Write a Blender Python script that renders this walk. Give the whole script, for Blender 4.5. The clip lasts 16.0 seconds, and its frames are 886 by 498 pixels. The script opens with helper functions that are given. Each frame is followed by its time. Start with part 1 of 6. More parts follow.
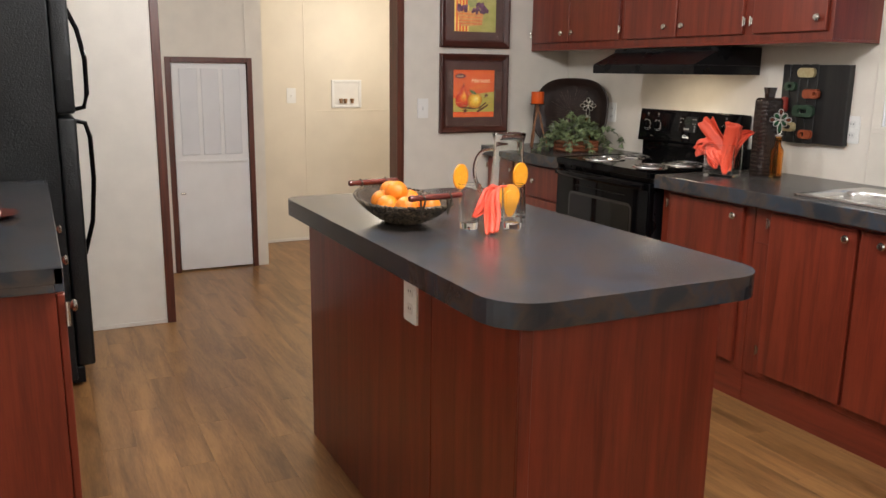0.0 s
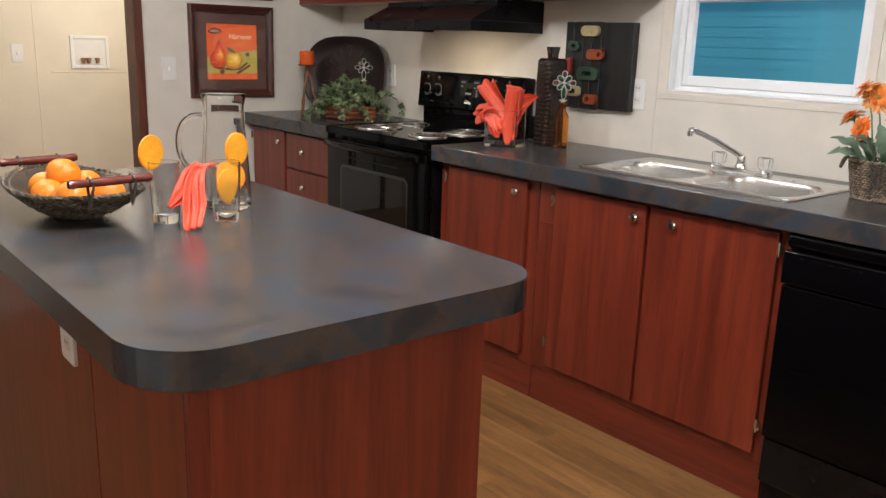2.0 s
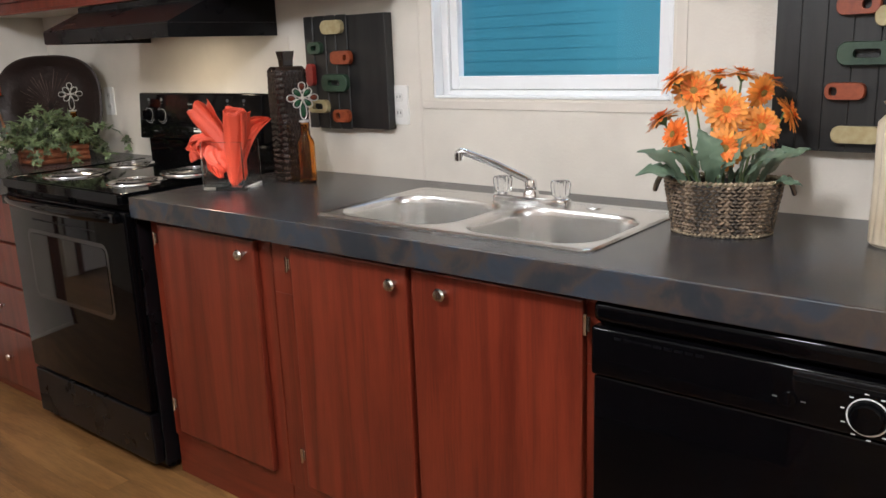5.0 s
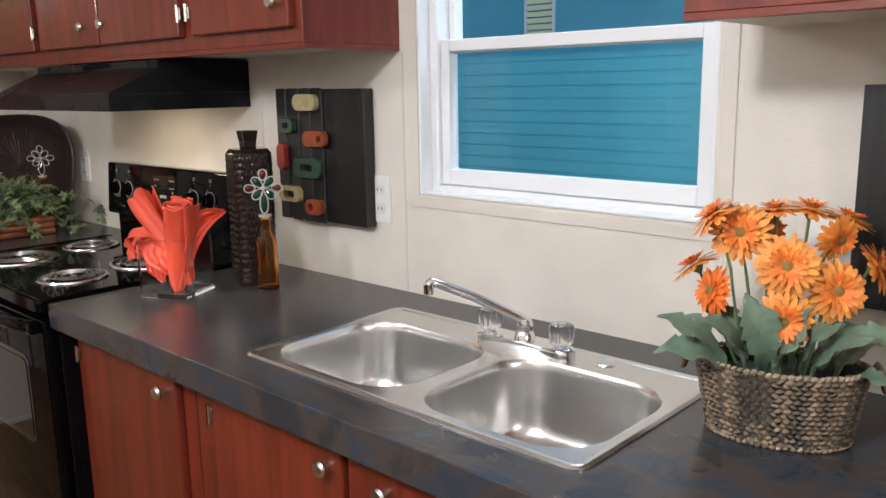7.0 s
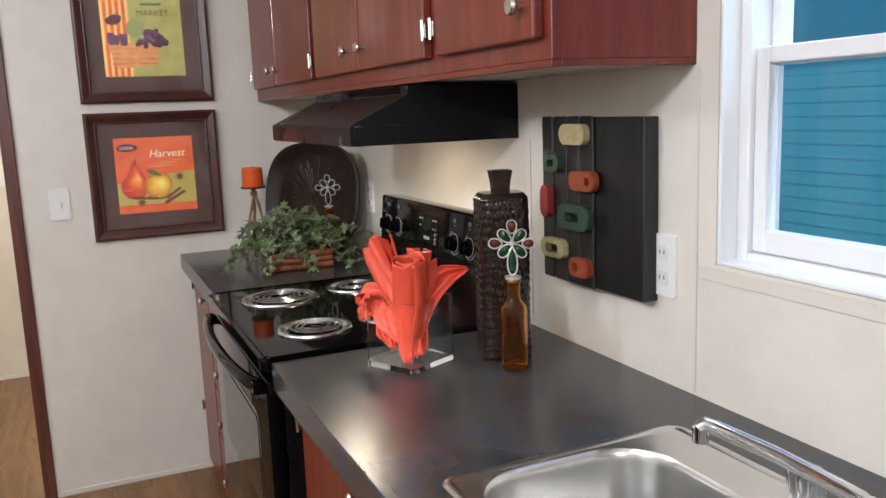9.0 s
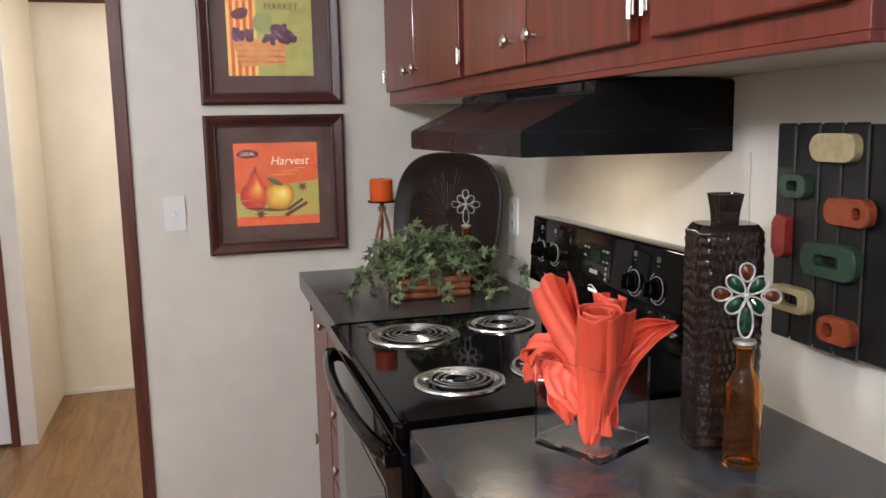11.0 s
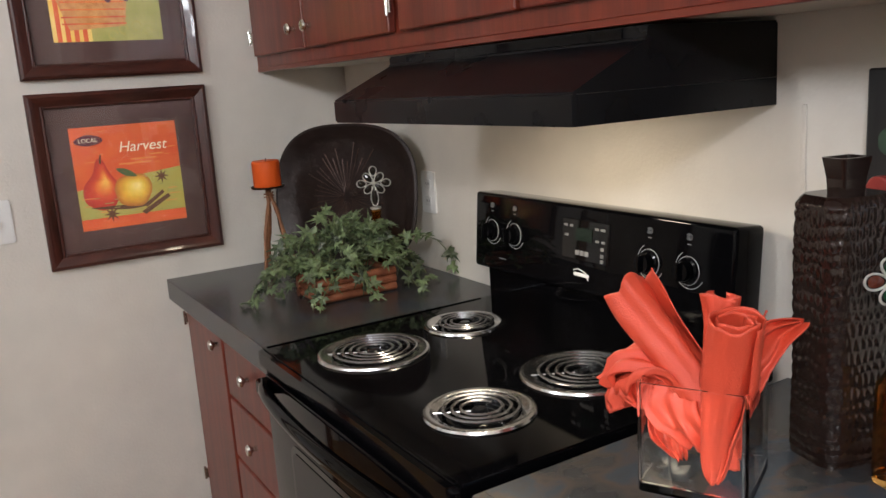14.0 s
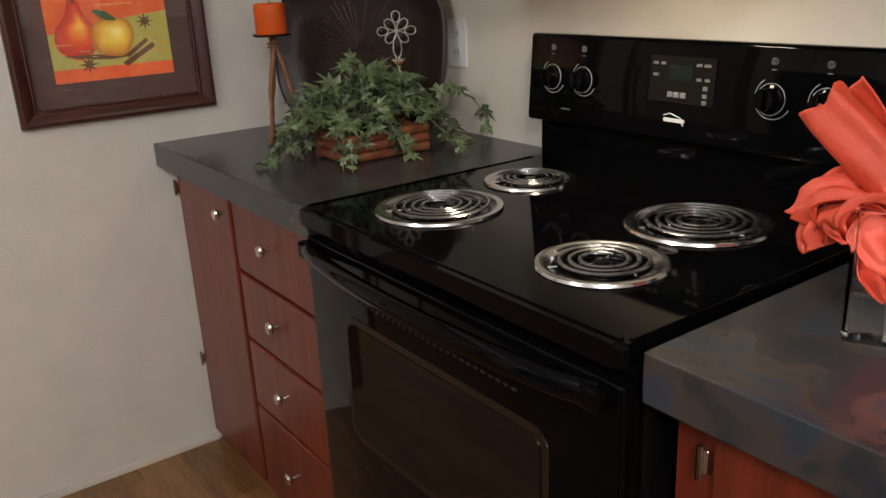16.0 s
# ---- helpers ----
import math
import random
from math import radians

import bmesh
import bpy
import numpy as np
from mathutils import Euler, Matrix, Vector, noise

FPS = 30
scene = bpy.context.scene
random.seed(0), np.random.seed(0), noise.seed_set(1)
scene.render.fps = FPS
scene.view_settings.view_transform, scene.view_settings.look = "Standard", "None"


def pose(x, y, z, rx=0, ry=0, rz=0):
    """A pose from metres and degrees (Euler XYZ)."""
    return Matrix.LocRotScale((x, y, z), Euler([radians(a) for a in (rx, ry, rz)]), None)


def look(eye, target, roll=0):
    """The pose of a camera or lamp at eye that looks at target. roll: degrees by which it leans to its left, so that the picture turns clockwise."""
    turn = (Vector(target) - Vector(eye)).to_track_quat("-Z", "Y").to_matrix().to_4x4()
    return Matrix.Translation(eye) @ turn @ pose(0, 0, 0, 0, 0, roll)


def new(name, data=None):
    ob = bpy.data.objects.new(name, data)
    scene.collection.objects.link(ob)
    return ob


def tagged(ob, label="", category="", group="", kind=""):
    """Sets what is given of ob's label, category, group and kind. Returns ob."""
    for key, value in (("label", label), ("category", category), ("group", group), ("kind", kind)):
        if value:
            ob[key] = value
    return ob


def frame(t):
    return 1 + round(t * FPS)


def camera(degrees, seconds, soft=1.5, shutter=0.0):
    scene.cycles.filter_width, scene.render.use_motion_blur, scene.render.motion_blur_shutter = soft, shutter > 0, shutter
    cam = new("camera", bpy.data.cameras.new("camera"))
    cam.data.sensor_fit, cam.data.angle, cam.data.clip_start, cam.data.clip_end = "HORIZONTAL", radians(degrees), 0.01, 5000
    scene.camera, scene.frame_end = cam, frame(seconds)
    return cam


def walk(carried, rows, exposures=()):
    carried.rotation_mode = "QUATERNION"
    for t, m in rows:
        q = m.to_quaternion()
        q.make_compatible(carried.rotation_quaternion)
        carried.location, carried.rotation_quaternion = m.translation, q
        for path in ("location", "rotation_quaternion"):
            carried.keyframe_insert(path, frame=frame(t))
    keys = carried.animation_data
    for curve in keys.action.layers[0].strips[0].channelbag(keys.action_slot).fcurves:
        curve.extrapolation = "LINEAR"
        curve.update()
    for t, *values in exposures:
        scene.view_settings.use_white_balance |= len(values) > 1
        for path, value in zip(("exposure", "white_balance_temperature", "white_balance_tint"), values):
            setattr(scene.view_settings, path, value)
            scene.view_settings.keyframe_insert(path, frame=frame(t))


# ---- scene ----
cam = camera(56.7, 16.0)
PATH = [
    (0, (-0.055, -0.198, 1.368), (0.816, 1.553, 0.946), 0.7),
    (0.5, (0.047, -0.102, 1.341), (0.997, 1.601, 0.898), 0.8),
    (1, (0.187, -0.009, 1.334), (1.213, 1.641, 0.862), 1.2),
    (1.5, (0.298, 0.060, 1.318), (1.437, 1.631, 0.834), 1.9),
    (2, (0.416, 0.171, 1.313), (1.662, 1.658, 0.829), 1.8),
    (2.5, (0.501, 0.263, 1.288), (1.839, 1.675, 0.826), 0.8),
    (3, (0.620, 0.318, 1.279), (2.036, 1.648, 0.806), -0.3),
    (3.5, (0.785, 0.351, 1.259), (2.281, 1.592, 0.790), -1.0),
    (6, (1.489, 0.647, 1.371), (2.993, 1.878, 0.897), -2.4),
    (6.5, (1.61, 0.674, 1.403), (3.09, 1.949, 0.977), -1.3),
    (7, (1.739, 0.733, 1.422), (3.179, 2.064, 1.031), -1.0),
    (7.5, (1.853, 0.776, 1.441), (3.211, 2.192, 1.052), -1.6),
    (8, (1.99, 0.81, 1.462), (3.169, 2.385, 1.101), -2.4),
    (8.5, (2.083, 0.888, 1.458), (3.065, 2.596, 1.114), -2.6),
    (9, (2.166, 1.034, 1.445), (2.96, 2.838, 1.11), -2.2),
    (9.5, (2.22, 1.151, 1.423), (2.855, 3.018, 1.087), -1.7),
    (10, (2.267, 1.27, 1.416), (2.795, 3.17, 1.086), -1.0),
    (12.5, (2.038, 1.656, 1.49), (2.772, 3.502, 1.254), -2.0),
    (13, (2.028, 1.727, 1.513), (2.867, 3.525, 1.265), -2.5),
    (13.5, (2.028, 1.827, 1.493), (2.943, 3.578, 1.183), -3.0),
    (14, (1.998, 1.931, 1.445), (2.998, 3.615, 1.042), -3.9),
    (14.5, (1.957, 2.038, 1.393), (3.041, 3.649, 0.912), -4.0),
    (15, (1.912, 2.107, 1.37), (3.066, 3.641, 0.81), -3.8),
    (15.5, (1.884, 2.175, 1.331), (3.039, 3.694, 0.731), -3.2),
    (16, (1.88, 2.237, 1.313), (2.973, 3.783, 0.669), -2.8),
]
EXPOSURES = [(0, 0.3, 6550, 10), (2, 0.3, 6500, 10), (3.5, 0.28, 6450, 10), (6, 0.37, 6250, 10), (7, 0.4, 6250, 10), (9, 0.52, 6050, 10), (10, 0.54, 6050, 10), (12.5, 0.46, 6050, 10), (14.5, 0.26, 6300, 10), (16, 0.05, 6500, 10)]
walk(cam, [(t, look(eye, target, roll)) for t, eye, target, roll in PATH], EXPOSURES)

# ---- world, lights ----
world = bpy.data.worlds.new("world")
scene.world = world
world.use_nodes = True
wn = world.node_tree.nodes
sky = wn.new("ShaderNodeTexSky")
sky.sky_type = "NISHITA"
sky.sun_disc = False
sky.sun_elevation, sky.sun_rotation = radians(50), radians(200)
world.node_tree.links.new(sky.outputs["Color"], wn["Background"].inputs["Color"])
wn["Background"].inputs["Strength"].default_value = 0.15


def lamp(name, kind, energy, m, size=0.3, color=(1, 0.93, 0.83), size_y=None):
    data = bpy.data.lights.new(name, kind)
    data.energy, data.color = energy, color
    if kind == "AREA":
        data.shape, data.size = ("RECTANGLE" if size_y else "DISK"), size
        if size_y:
            data.size_y = size_y
    elif kind == "POINT":
        data.shadow_soft_size = size
    ob = new(name, data)
    ob.matrix_world = m
    return ob


sun = bpy.data.lights.new("sun", "SUN")
sun.energy, sun.angle, sun.color = 2.0, radians(0.5), (1, 0.96, 0.9)
new("sun", sun).matrix_world = look((0, 0, 0), (math.sin(radians(20)) * 0.64, 0.64 * math.cos(radians(20)), -0.77))
CEIL, UCEIL = 2.40, 2.13
# Unseen kitchen lights: added at assumed spots, placed and powered to balance the room.
ASSUMED_DOMES = [(1.15, 1.25), (0.75, 3.05), (1.2, -1.8)]
for (x, y), watts in zip(ASSUMED_DOMES, (65, 30, 60)):
    lamp("assumed_ceiling_lamp", "POINT", watts, pose(x, y, CEIL - 0.25), 0.12, (0.975, 0.98, 1.0))
lamp("utility_lamp", "POINT", 15, pose(2.36, 5.40, UCEIL - 0.40), 0.18, (1, 0.92, 0.81))
# Added area lamp outside the window, boosting the blue daylight on reveal and counter.
lamp("window_fill_lamp", "AREA", 7, look((3.50, 1.745, 2.28), (2.95, 1.745, 1.35)), 0.72, (0.70, 0.88, 1.0), 0.30)
lamp("hood_lamp", "AREA", 2.0, look((2.815, 3.16, 1.404), (2.815, 3.16, 0)), 0.07, (1, 0.82, 0.58), 0.10)


# ---- materials ----
def mat(name, color, rough=0.5, metal=0.0, bump=0.0, bump_scale=60.0, vary=0.0, vary_scale=4.0, stretch=(1, 1, 1), coat=0.0, spec=0.5, island=0.0):
    """A surface with a base colour, soft large stains, fine relief and uneven gloss."""
    m = bpy.data.materials.new(name)
    m.use_nodes = True
    nt = m.node_tree
    b = nt.nodes["Principled BSDF"]
    b.inputs["Roughness"].default_value, b.inputs["Metallic"].default_value = rough, metal
    b.inputs["Coat Weight"].default_value, b.inputs["Specular IOR Level"].default_value = coat, spec
    b.inputs["Coat Roughness"].default_value = 0.12
    b.inputs["Base Color"].default_value = (*color, 1)
    tc = nt.nodes.new("ShaderNodeTexCoord")
    mp = nt.nodes.new("ShaderNodeMapping")
    mp.inputs["Scale"].default_value = stretch
    nt.links.new(tc.outputs["Object"], mp.inputs["Vector"])
    if vary:
        n = nt.nodes.new("ShaderNodeTexNoise")
        n.inputs["Scale"].default_value, n.inputs["Detail"].default_value = vary_scale, 5
        nt.links.new(mp.outputs["Vector"], n.inputs["Vector"])
        ramp = nt.nodes.new("ShaderNodeValToRGB")
        ramp.color_ramp.elements[0].position, ramp.color_ramp.elements[1].position = 0.3, 0.72
        ramp.color_ramp.elements[0].color = (*[c * (1 - vary) for c in color], 1)
        ramp.color_ramp.elements[1].color = (*[min(1, c * (1 + vary)) for c in color], 1)
        nt.links.new(n.outputs["Fac"], ramp.inputs["Fac"])
        out = ramp.outputs["Color"]
        if island:
            geo = nt.nodes.new("ShaderNodeNewGeometry")
            hsv = nt.nodes.new("ShaderNodeHueSaturation")
            mr = nt.nodes.new("ShaderNodeMapRange")
            mr.inputs["To Min"].default_value, mr.inputs["To Max"].default_value = 1 - island, 1 + island
            nt.links.new(geo.outputs["Random Per Island"], mr.inputs["Value"])
            nt.links.new(mr.outputs["Result"], hsv.inputs["Value"])
            nt.links.new(out, hsv.inputs["Color"])
            out = hsv.outputs["Color"]
        nt.links.new(out, b.inputs["Base Color"])
        rr = nt.nodes.new("ShaderNodeMapRange")
        rr.inputs["To Min"].default_value, rr.inputs["To Max"].default_value = max(0.02, rough * 0.8), min(1, rough * 1.2)
        nt.links.new(n.outputs["Fac"], rr.inputs["Value"])
        nt.links.new(rr.outputs["Result"], b.inputs["Roughness"])
    if bump:
        n2 = nt.nodes.new("ShaderNodeTexNoise")
        n2.inputs["Scale"].default_value, n2.inputs["Detail"].default_value = bump_scale, 4
        nt.links.new(mp.outputs["Vector"], n2.inputs["Vector"])
        bp = nt.nodes.new("ShaderNodeBump")
        bp.inputs["Strength"].default_value, bp.inputs["Distance"].default_value = bump, 0.004
        nt.links.new(n2.outputs["Fac"], bp.inputs["Height"])
        nt.links.new(bp.outputs["Normal"], b.inputs["Normal"])
    return m


def wood(name, dark, light, stretch, rough=0.38, coat=0.0, random_object=0.0, scale=3.0):
    """Wood whose grain runs along the axis with the small stretch."""
    m = bpy.data.materials.new(name)
    m.use_nodes = True
    nt = m.node_tree
    b = nt.nodes["Principled BSDF"]
    b.inputs["Roughness"].default_value, b.inputs["Coat Weight"].default_value = rough, coat
    tc = nt.nodes.new("ShaderNodeTexCoord")
    mp = nt.nodes.new("ShaderNodeMapping")
    mp.inputs["Scale"].default_value = stretch
    src = tc.outputs["Object"]
    info = nt.nodes.new("ShaderNodeObjectInfo")
    add = nt.nodes.new("ShaderNodeVectorMath")
    add.operation = "MULTIPLY_ADD"
    add.inputs[1].default_value = (37.0, 53.0, 71.0)
    nt.links.new(info.outputs["Random"], add.inputs[0])
    nt.links.new(src, add.inputs[2])
    nt.links.new(add.outputs["Vector"], mp.inputs["Vector"])
    n1 = nt.nodes.new("ShaderNodeTexNoise")
    n1.inputs["Scale"].default_value, n1.inputs["Detail"].default_value, n1.inputs["Distortion"].default_value = scale, 6, 0.6
    n2 = nt.nodes.new("ShaderNodeTexNoise")
    n2.inputs["Scale"].default_value, n2.inputs["Detail"].default_value = scale * 9, 3
    for n in (n1, n2):
        nt.links.new(mp.outputs["Vector"], n.inputs["Vector"])
    mix = nt.nodes.new("ShaderNodeMath")
    mix.operation = "MULTIPLY_ADD"
    mix.inputs[1].default_value = 0.35
    nt.links.new(n2.outputs["Fac"], mix.inputs[0])
    nt.links.new(n1.outputs["Fac"], mix.inputs[2])
    ramp = nt.nodes.new("ShaderNodeValToRGB")
    ramp.color_ramp.elements[0].position, ramp.color_ramp.elements[1].position = 0.48, 0.86
    ramp.color_ramp.elements[0].color, ramp.color_ramp.elements[1].color = (*dark, 1), (*light, 1)
    nt.links.new(mix.outputs["Value"], ramp.inputs["Fac"])
    out = ramp.outputs["Color"]
    if random_object:
        hsv = nt.nodes.new("ShaderNodeHueSaturation")
        mr = nt.nodes.new("ShaderNodeMapRange")
        mr.inputs["To Min"].default_value, mr.inputs["To Max"].default_value = 1 - random_object, 1 + random_object
        nt.links.new(info.outputs["Random"], mr.inputs["Value"])
        nt.links.new(mr.outputs["Result"], hsv.inputs["Value"])
        nt.links.new(out, hsv.inputs["Color"])
        out = hsv.outputs["Color"]
    nt.links.new(out, b.inputs["Base Color"])
    bp = nt.nodes.new("ShaderNodeBump")
    bp.inputs["Strength"].default_value, bp.inputs["Distance"].default_value = 0.08, 0.002
    nt.links.new(n2.outputs["Fac"], bp.inputs["Height"])
    nt.links.new(bp.outputs["Normal"], b.inputs["Normal"])
    return m


def slate(name):
    """Dark laminate with faint brown and blue-grey clouds."""
    m = bpy.data.materials.new(name)
    m.use_nodes = True
    nt = m.node_tree
    b = nt.nodes["Principled BSDF"]
    tc = nt.nodes.new("ShaderNodeTexCoord")
    n1 = nt.nodes.new("ShaderNodeTexNoise")
    n1.inputs["Scale"].default_value, n1.inputs["Detail"].default_value, n1.inputs["Distortion"].default_value = 9, 6, 0.4
    n2 = nt.nodes.new("ShaderNodeTexNoise")
    n2.inputs["Scale"].default_value, n2.inputs["Detail"].default_value = 260, 2
    for n in (n1, n2):
        nt.links.new(tc.outputs["Object"], n.inputs["Vector"])
    ramp = nt.nodes.new("ShaderNodeValToRGB")
    r = ramp.color_ramp
    r.elements[0].position, r.elements[0].color = 0.30, (0.024, 0.029, 0.037, 1)
    r.elements[1].position, r.elements[1].color = 0.74, (0.036, 0.036, 0.039, 1)
    for p, c in ((0.41, (0.031, 0.033, 0.038)), (0.495, (0.060, 0.047, 0.040)), (0.58, (0.036, 0.045, 0.060))):
        e = r.elements.new(p)
        e.color = (*c, 1)
    nt.links.new(n1.outputs["Fac"], ramp.inputs["Fac"])
    nt.links.new(ramp.outputs["Color"], b.inputs["Base Color"])
    mr = nt.nodes.new("ShaderNodeMapRange")
    mr.inputs["To Min"].default_value, mr.inputs["To Max"].default_value = 0.245, 0.275
    nt.links.new(n1.outputs["Fac"], mr.inputs["Value"])
    nt.links.new(mr.outputs["Result"], b.inputs["Roughness"])
    bp = nt.nodes.new("ShaderNodeBump")
    bp.inputs["Strength"].default_value, bp.inputs["Distance"].default_value = 0.06, 0.001
    nt.links.new(n2.outputs["Fac"], bp.inputs["Height"])
    nt.links.new(bp.outputs["Normal"], b.inputs["Normal"])
    return m


def glass(name, color=(1, 1, 1), rough=0.0, ior=1.45):
    m = bpy.data.materials.new(name)
    m.use_nodes = True
    b = m.node_tree.nodes["Principled BSDF"]
    b.inputs["Base Color"].default_value = (*color, 1)
    b.inputs["Transmission Weight"].default_value, b.inputs["Roughness"].default_value, b.inputs["IOR"].default_value = 1, rough, ior
    return m


def glow(name, color, strength):
    m = bpy.data.materials.new(name)
    m.use_nodes = True
    b = m.node_tree.nodes["Principled BSDF"]
    b.inputs["Base Color"].default_value = (*color, 1)
    b.inputs["Emission Color"].default_value, b.inputs["Emission Strength"].default_value = (*color, 1), strength
    return m


CHERRY = wood("cherry_wood", (0.108, 0.0150, 0.0070), (0.196, 0.0310, 0.0138), (9, 9, 0.5), 0.36, 0.15)
CHERRY_SIDE = wood("cherry_wood_horizontal", (0.108, 0.0150, 0.0070), (0.186, 0.0295, 0.0132), (9, 0.5, 9), 0.36, 0.15)
TRIM = wood("dark_wood_trim", (0.060, 0.016, 0.009), (0.125, 0.034, 0.018), (16, 16, 1.0), 0.4)
FRAME_WOOD = wood("mahogany_frame", (0.034, 0.009, 0.006), (0.080, 0.020, 0.012), (2, 9, 9), 0.32, 0.15)
OAK = wood("oak_plank", (0.135, 0.060, 0.019), (0.315, 0.160, 0.056), (10, 1.2, 1), 0.33, 0.05, 0.10, 1.7)
SLATE = slate("slate_laminate")
WALL = mat("vinyl_wall", (0.69, 0.645, 0.572), 0.55, 0, 0.16, 140, 0.045, 9)
WALL_WARM = mat("utility_wall", (0.70, 0.63, 0.51), 0.55, 0, 0.10, 140, 0.04, 5)
CEILING = mat("ceiling_paint", (0.78, 0.76, 0.72), 0.8, 0, 0.5, 90, 0.03, 6)
WHITE = mat("white_plastic", (0.78, 0.77, 0.74), 0.32, 0, 0, 1, 0.02, 8)
WHITE_PAINT = mat("white_paint", (0.76, 0.76, 0.76), 0.45, 0, 0.06, 120, 0.03, 7)
VINYL_WHITE = mat("window_vinyl", (0.80, 0.81, 0.82), 0.3, 0, 0, 1, 0.02, 6)
BLACK = mat("black_enamel", (0.002, 0.002, 0.0025), 0.05, 0, 0, 1, 0.1, 5, spec=0.13)
BLACK_SATIN = mat("black_satin", (0.004, 0.004, 0.005), 0.28, 0, 0.06, 300, 0.15, 8, spec=0.22)
BLACK_PEBBLE = mat("black_pebbled_steel", (0.007, 0.008, 0.009), 0.32, 0, 0.55, 170, 0.15, 8, spec=0.35)
BLACK_GLASS = mat("black_oven_glass", (0.005, 0.0045, 0.0045), 0.03, 0, 0, 1, 0.1, 3, spec=0.35)
PAN = mat("bright_drip_pan", (0.78, 0.78, 0.79), 0.19, 1, 0, 1, 0.05, 20)
CHROME = mat("chrome", (0.80, 0.80, 0.80), 0.07, 1, 0, 1, 0.04, 10)
STEEL = mat("brushed_steel", (0.70, 0.69, 0.67), 0.25, 1, 0, 1, 0.03, 4)
NICKEL = mat("satin_nickel", (0.62, 0.59, 0.54), 0.24, 1, 0, 1, 0.05, 30)
COIL = mat("burner_coil", (0.36, 0.36, 0.37), 0.25, 0.95, 0.1, 200, 0.2, 20)
ACRYLIC = glass("clear_acrylic", (0.96, 0.97, 0.98), 0.18, 1.2)
PANE = glass("window_pane", (0.97, 0.99, 1.0), 0.0, 1.25)
CLEAR = glass("clear_glass", (0.985, 0.995, 0.99), 0.0, 1.34)
TEAL = mat("teal_siding", (0.105, 0.45, 0.55), 0.6, 0, 0.1, 60, 0.07, 3)
GROUND = mat("gravel_ground", (0.22, 0.20, 0.17), 0.9, 0, 0.6, 30, 0.2, 2)
PRINT_WHITE = mat("white_lettering", (0.72, 0.72, 0.72), 0.4)
# Near-black: the shade inside outlet and oven vent slots is put into this colour.
DARK_HOLE = mat("dark_recess", (0.012, 0.011, 0.010), 0.7, 0, 0, 1, 0.1, 5)
DOME = glow("lamp_dome", (1.0, 0.95, 0.88), 5.0)


# ---- mesh helpers ----
def thing(name, at=(0, 0, 0), label="", category="", group="", kind="", rz=0.0):
    ob = new(name)
    ob.matrix_world = pose(*at, 0, 0, rz)
    return tagged(ob, label, category, group, kind)


def finish(bm, smooth=False, angle=35):
    bmesh.ops.recalc_face_normals(bm, faces=bm.faces[:])
    if smooth:
        for f in bm.faces:
            f.smooth = True
        for e in bm.edges:
            if len(e.link_faces) == 2 and e.calc_face_angle(0) > radians(angle):
                e.smooth = False


def part(name, bm, material, parent=None, label="", smooth=False, at=None):
    """Links a bmesh as one mesh object under a thing or a part."""
    finish(bm, smooth)
    me = bpy.data.meshes.new(name)
    bm.to_mesh(me)
    bm.free()
    for m in material if isinstance(material, (list, tuple)) else [material]:
        me.materials.append(m)
    ob = new(name, me)
    if at is not None:
        ob.matrix_basis = at
    if parent is not None:
        ob.parent = parent
    if label:
        ob["label"] = label
    return ob


def box(x0, x1, y0, y1, z0, z1, bevel=0.0, segments=2, bm=None):
    out = bm or bmesh.new()
    b = bmesh.new() if bm is not None else out
    bmesh.ops.create_cube(b, size=1, matrix=Matrix.Translation(((x0 + x1) / 2, (y0 + y1) / 2, (z0 + z1) / 2)) @ Matrix.Diagonal((x1 - x0, y1 - y0, z1 - z0, 1)))
    if bevel:
        bmesh.ops.bevel(b, geom=b.edges[:], offset=bevel, segments=segments, affect="EDGES", profile=0.5)
    if bm is not None:
        join(out, b)
    return out


def join(bm, other, m=None):
    """Adds other's faces to bm, and frees other."""
    if m is not None:
        bmesh.ops.transform(other, matrix=m, verts=other.verts[:])
    made = {v: bm.verts.new(v.co) for v in other.verts}
    for f in other.faces:
        g = bm.faces.new([made[v] for v in f.verts])
        g.material_index, g.smooth = f.material_index, f.smooth
    other.free()
    return bm


def lathe(profile, n=32, m=None, sx=1.0, sy=1.0):
    """Turns (radius, z) pairs about z."""
    bm = bmesh.new()
    rings = []
    for r, z in profile:
        if r < 1e-6:
            rings.append([bm.verts.new((0, 0, z))])
        else:
            rings.append([bm.verts.new((r * sx * math.cos(2 * math.pi * i / n), r * sy * math.sin(2 * math.pi * i / n), z)) for i in range(n)])
    for a, b in zip(rings, rings[1:]):
        for i in range(n):
            j = (i + 1) % n
            if len(a) == 1 and len(b) == 1:
                continue
            if len(a) == 1:
                bm.faces.new((a[0], b[i], b[j]))
            elif len(b) == 1:
                bm.faces.new((a[i], a[j], b[0]))
            else:
                bm.faces.new((a[i], a[j], b[j], b[i]))
    if m is not None:
        bmesh.ops.transform(bm, matrix=m, verts=bm.verts[:])
    return bm


def rod(a, b, r0, r1=None, n=12):
    a, b = Vector(a), Vector(b)
    r1 = r0 if r1 is None else r1
    length = (b - a).length
    turn = (b - a).to_track_quat("Z", "Y").to_matrix().to_4x4()
    return lathe([(0, 0), (r0, 0), (r1, length), (0, length)], n, Matrix.Translation(a) @ turn)


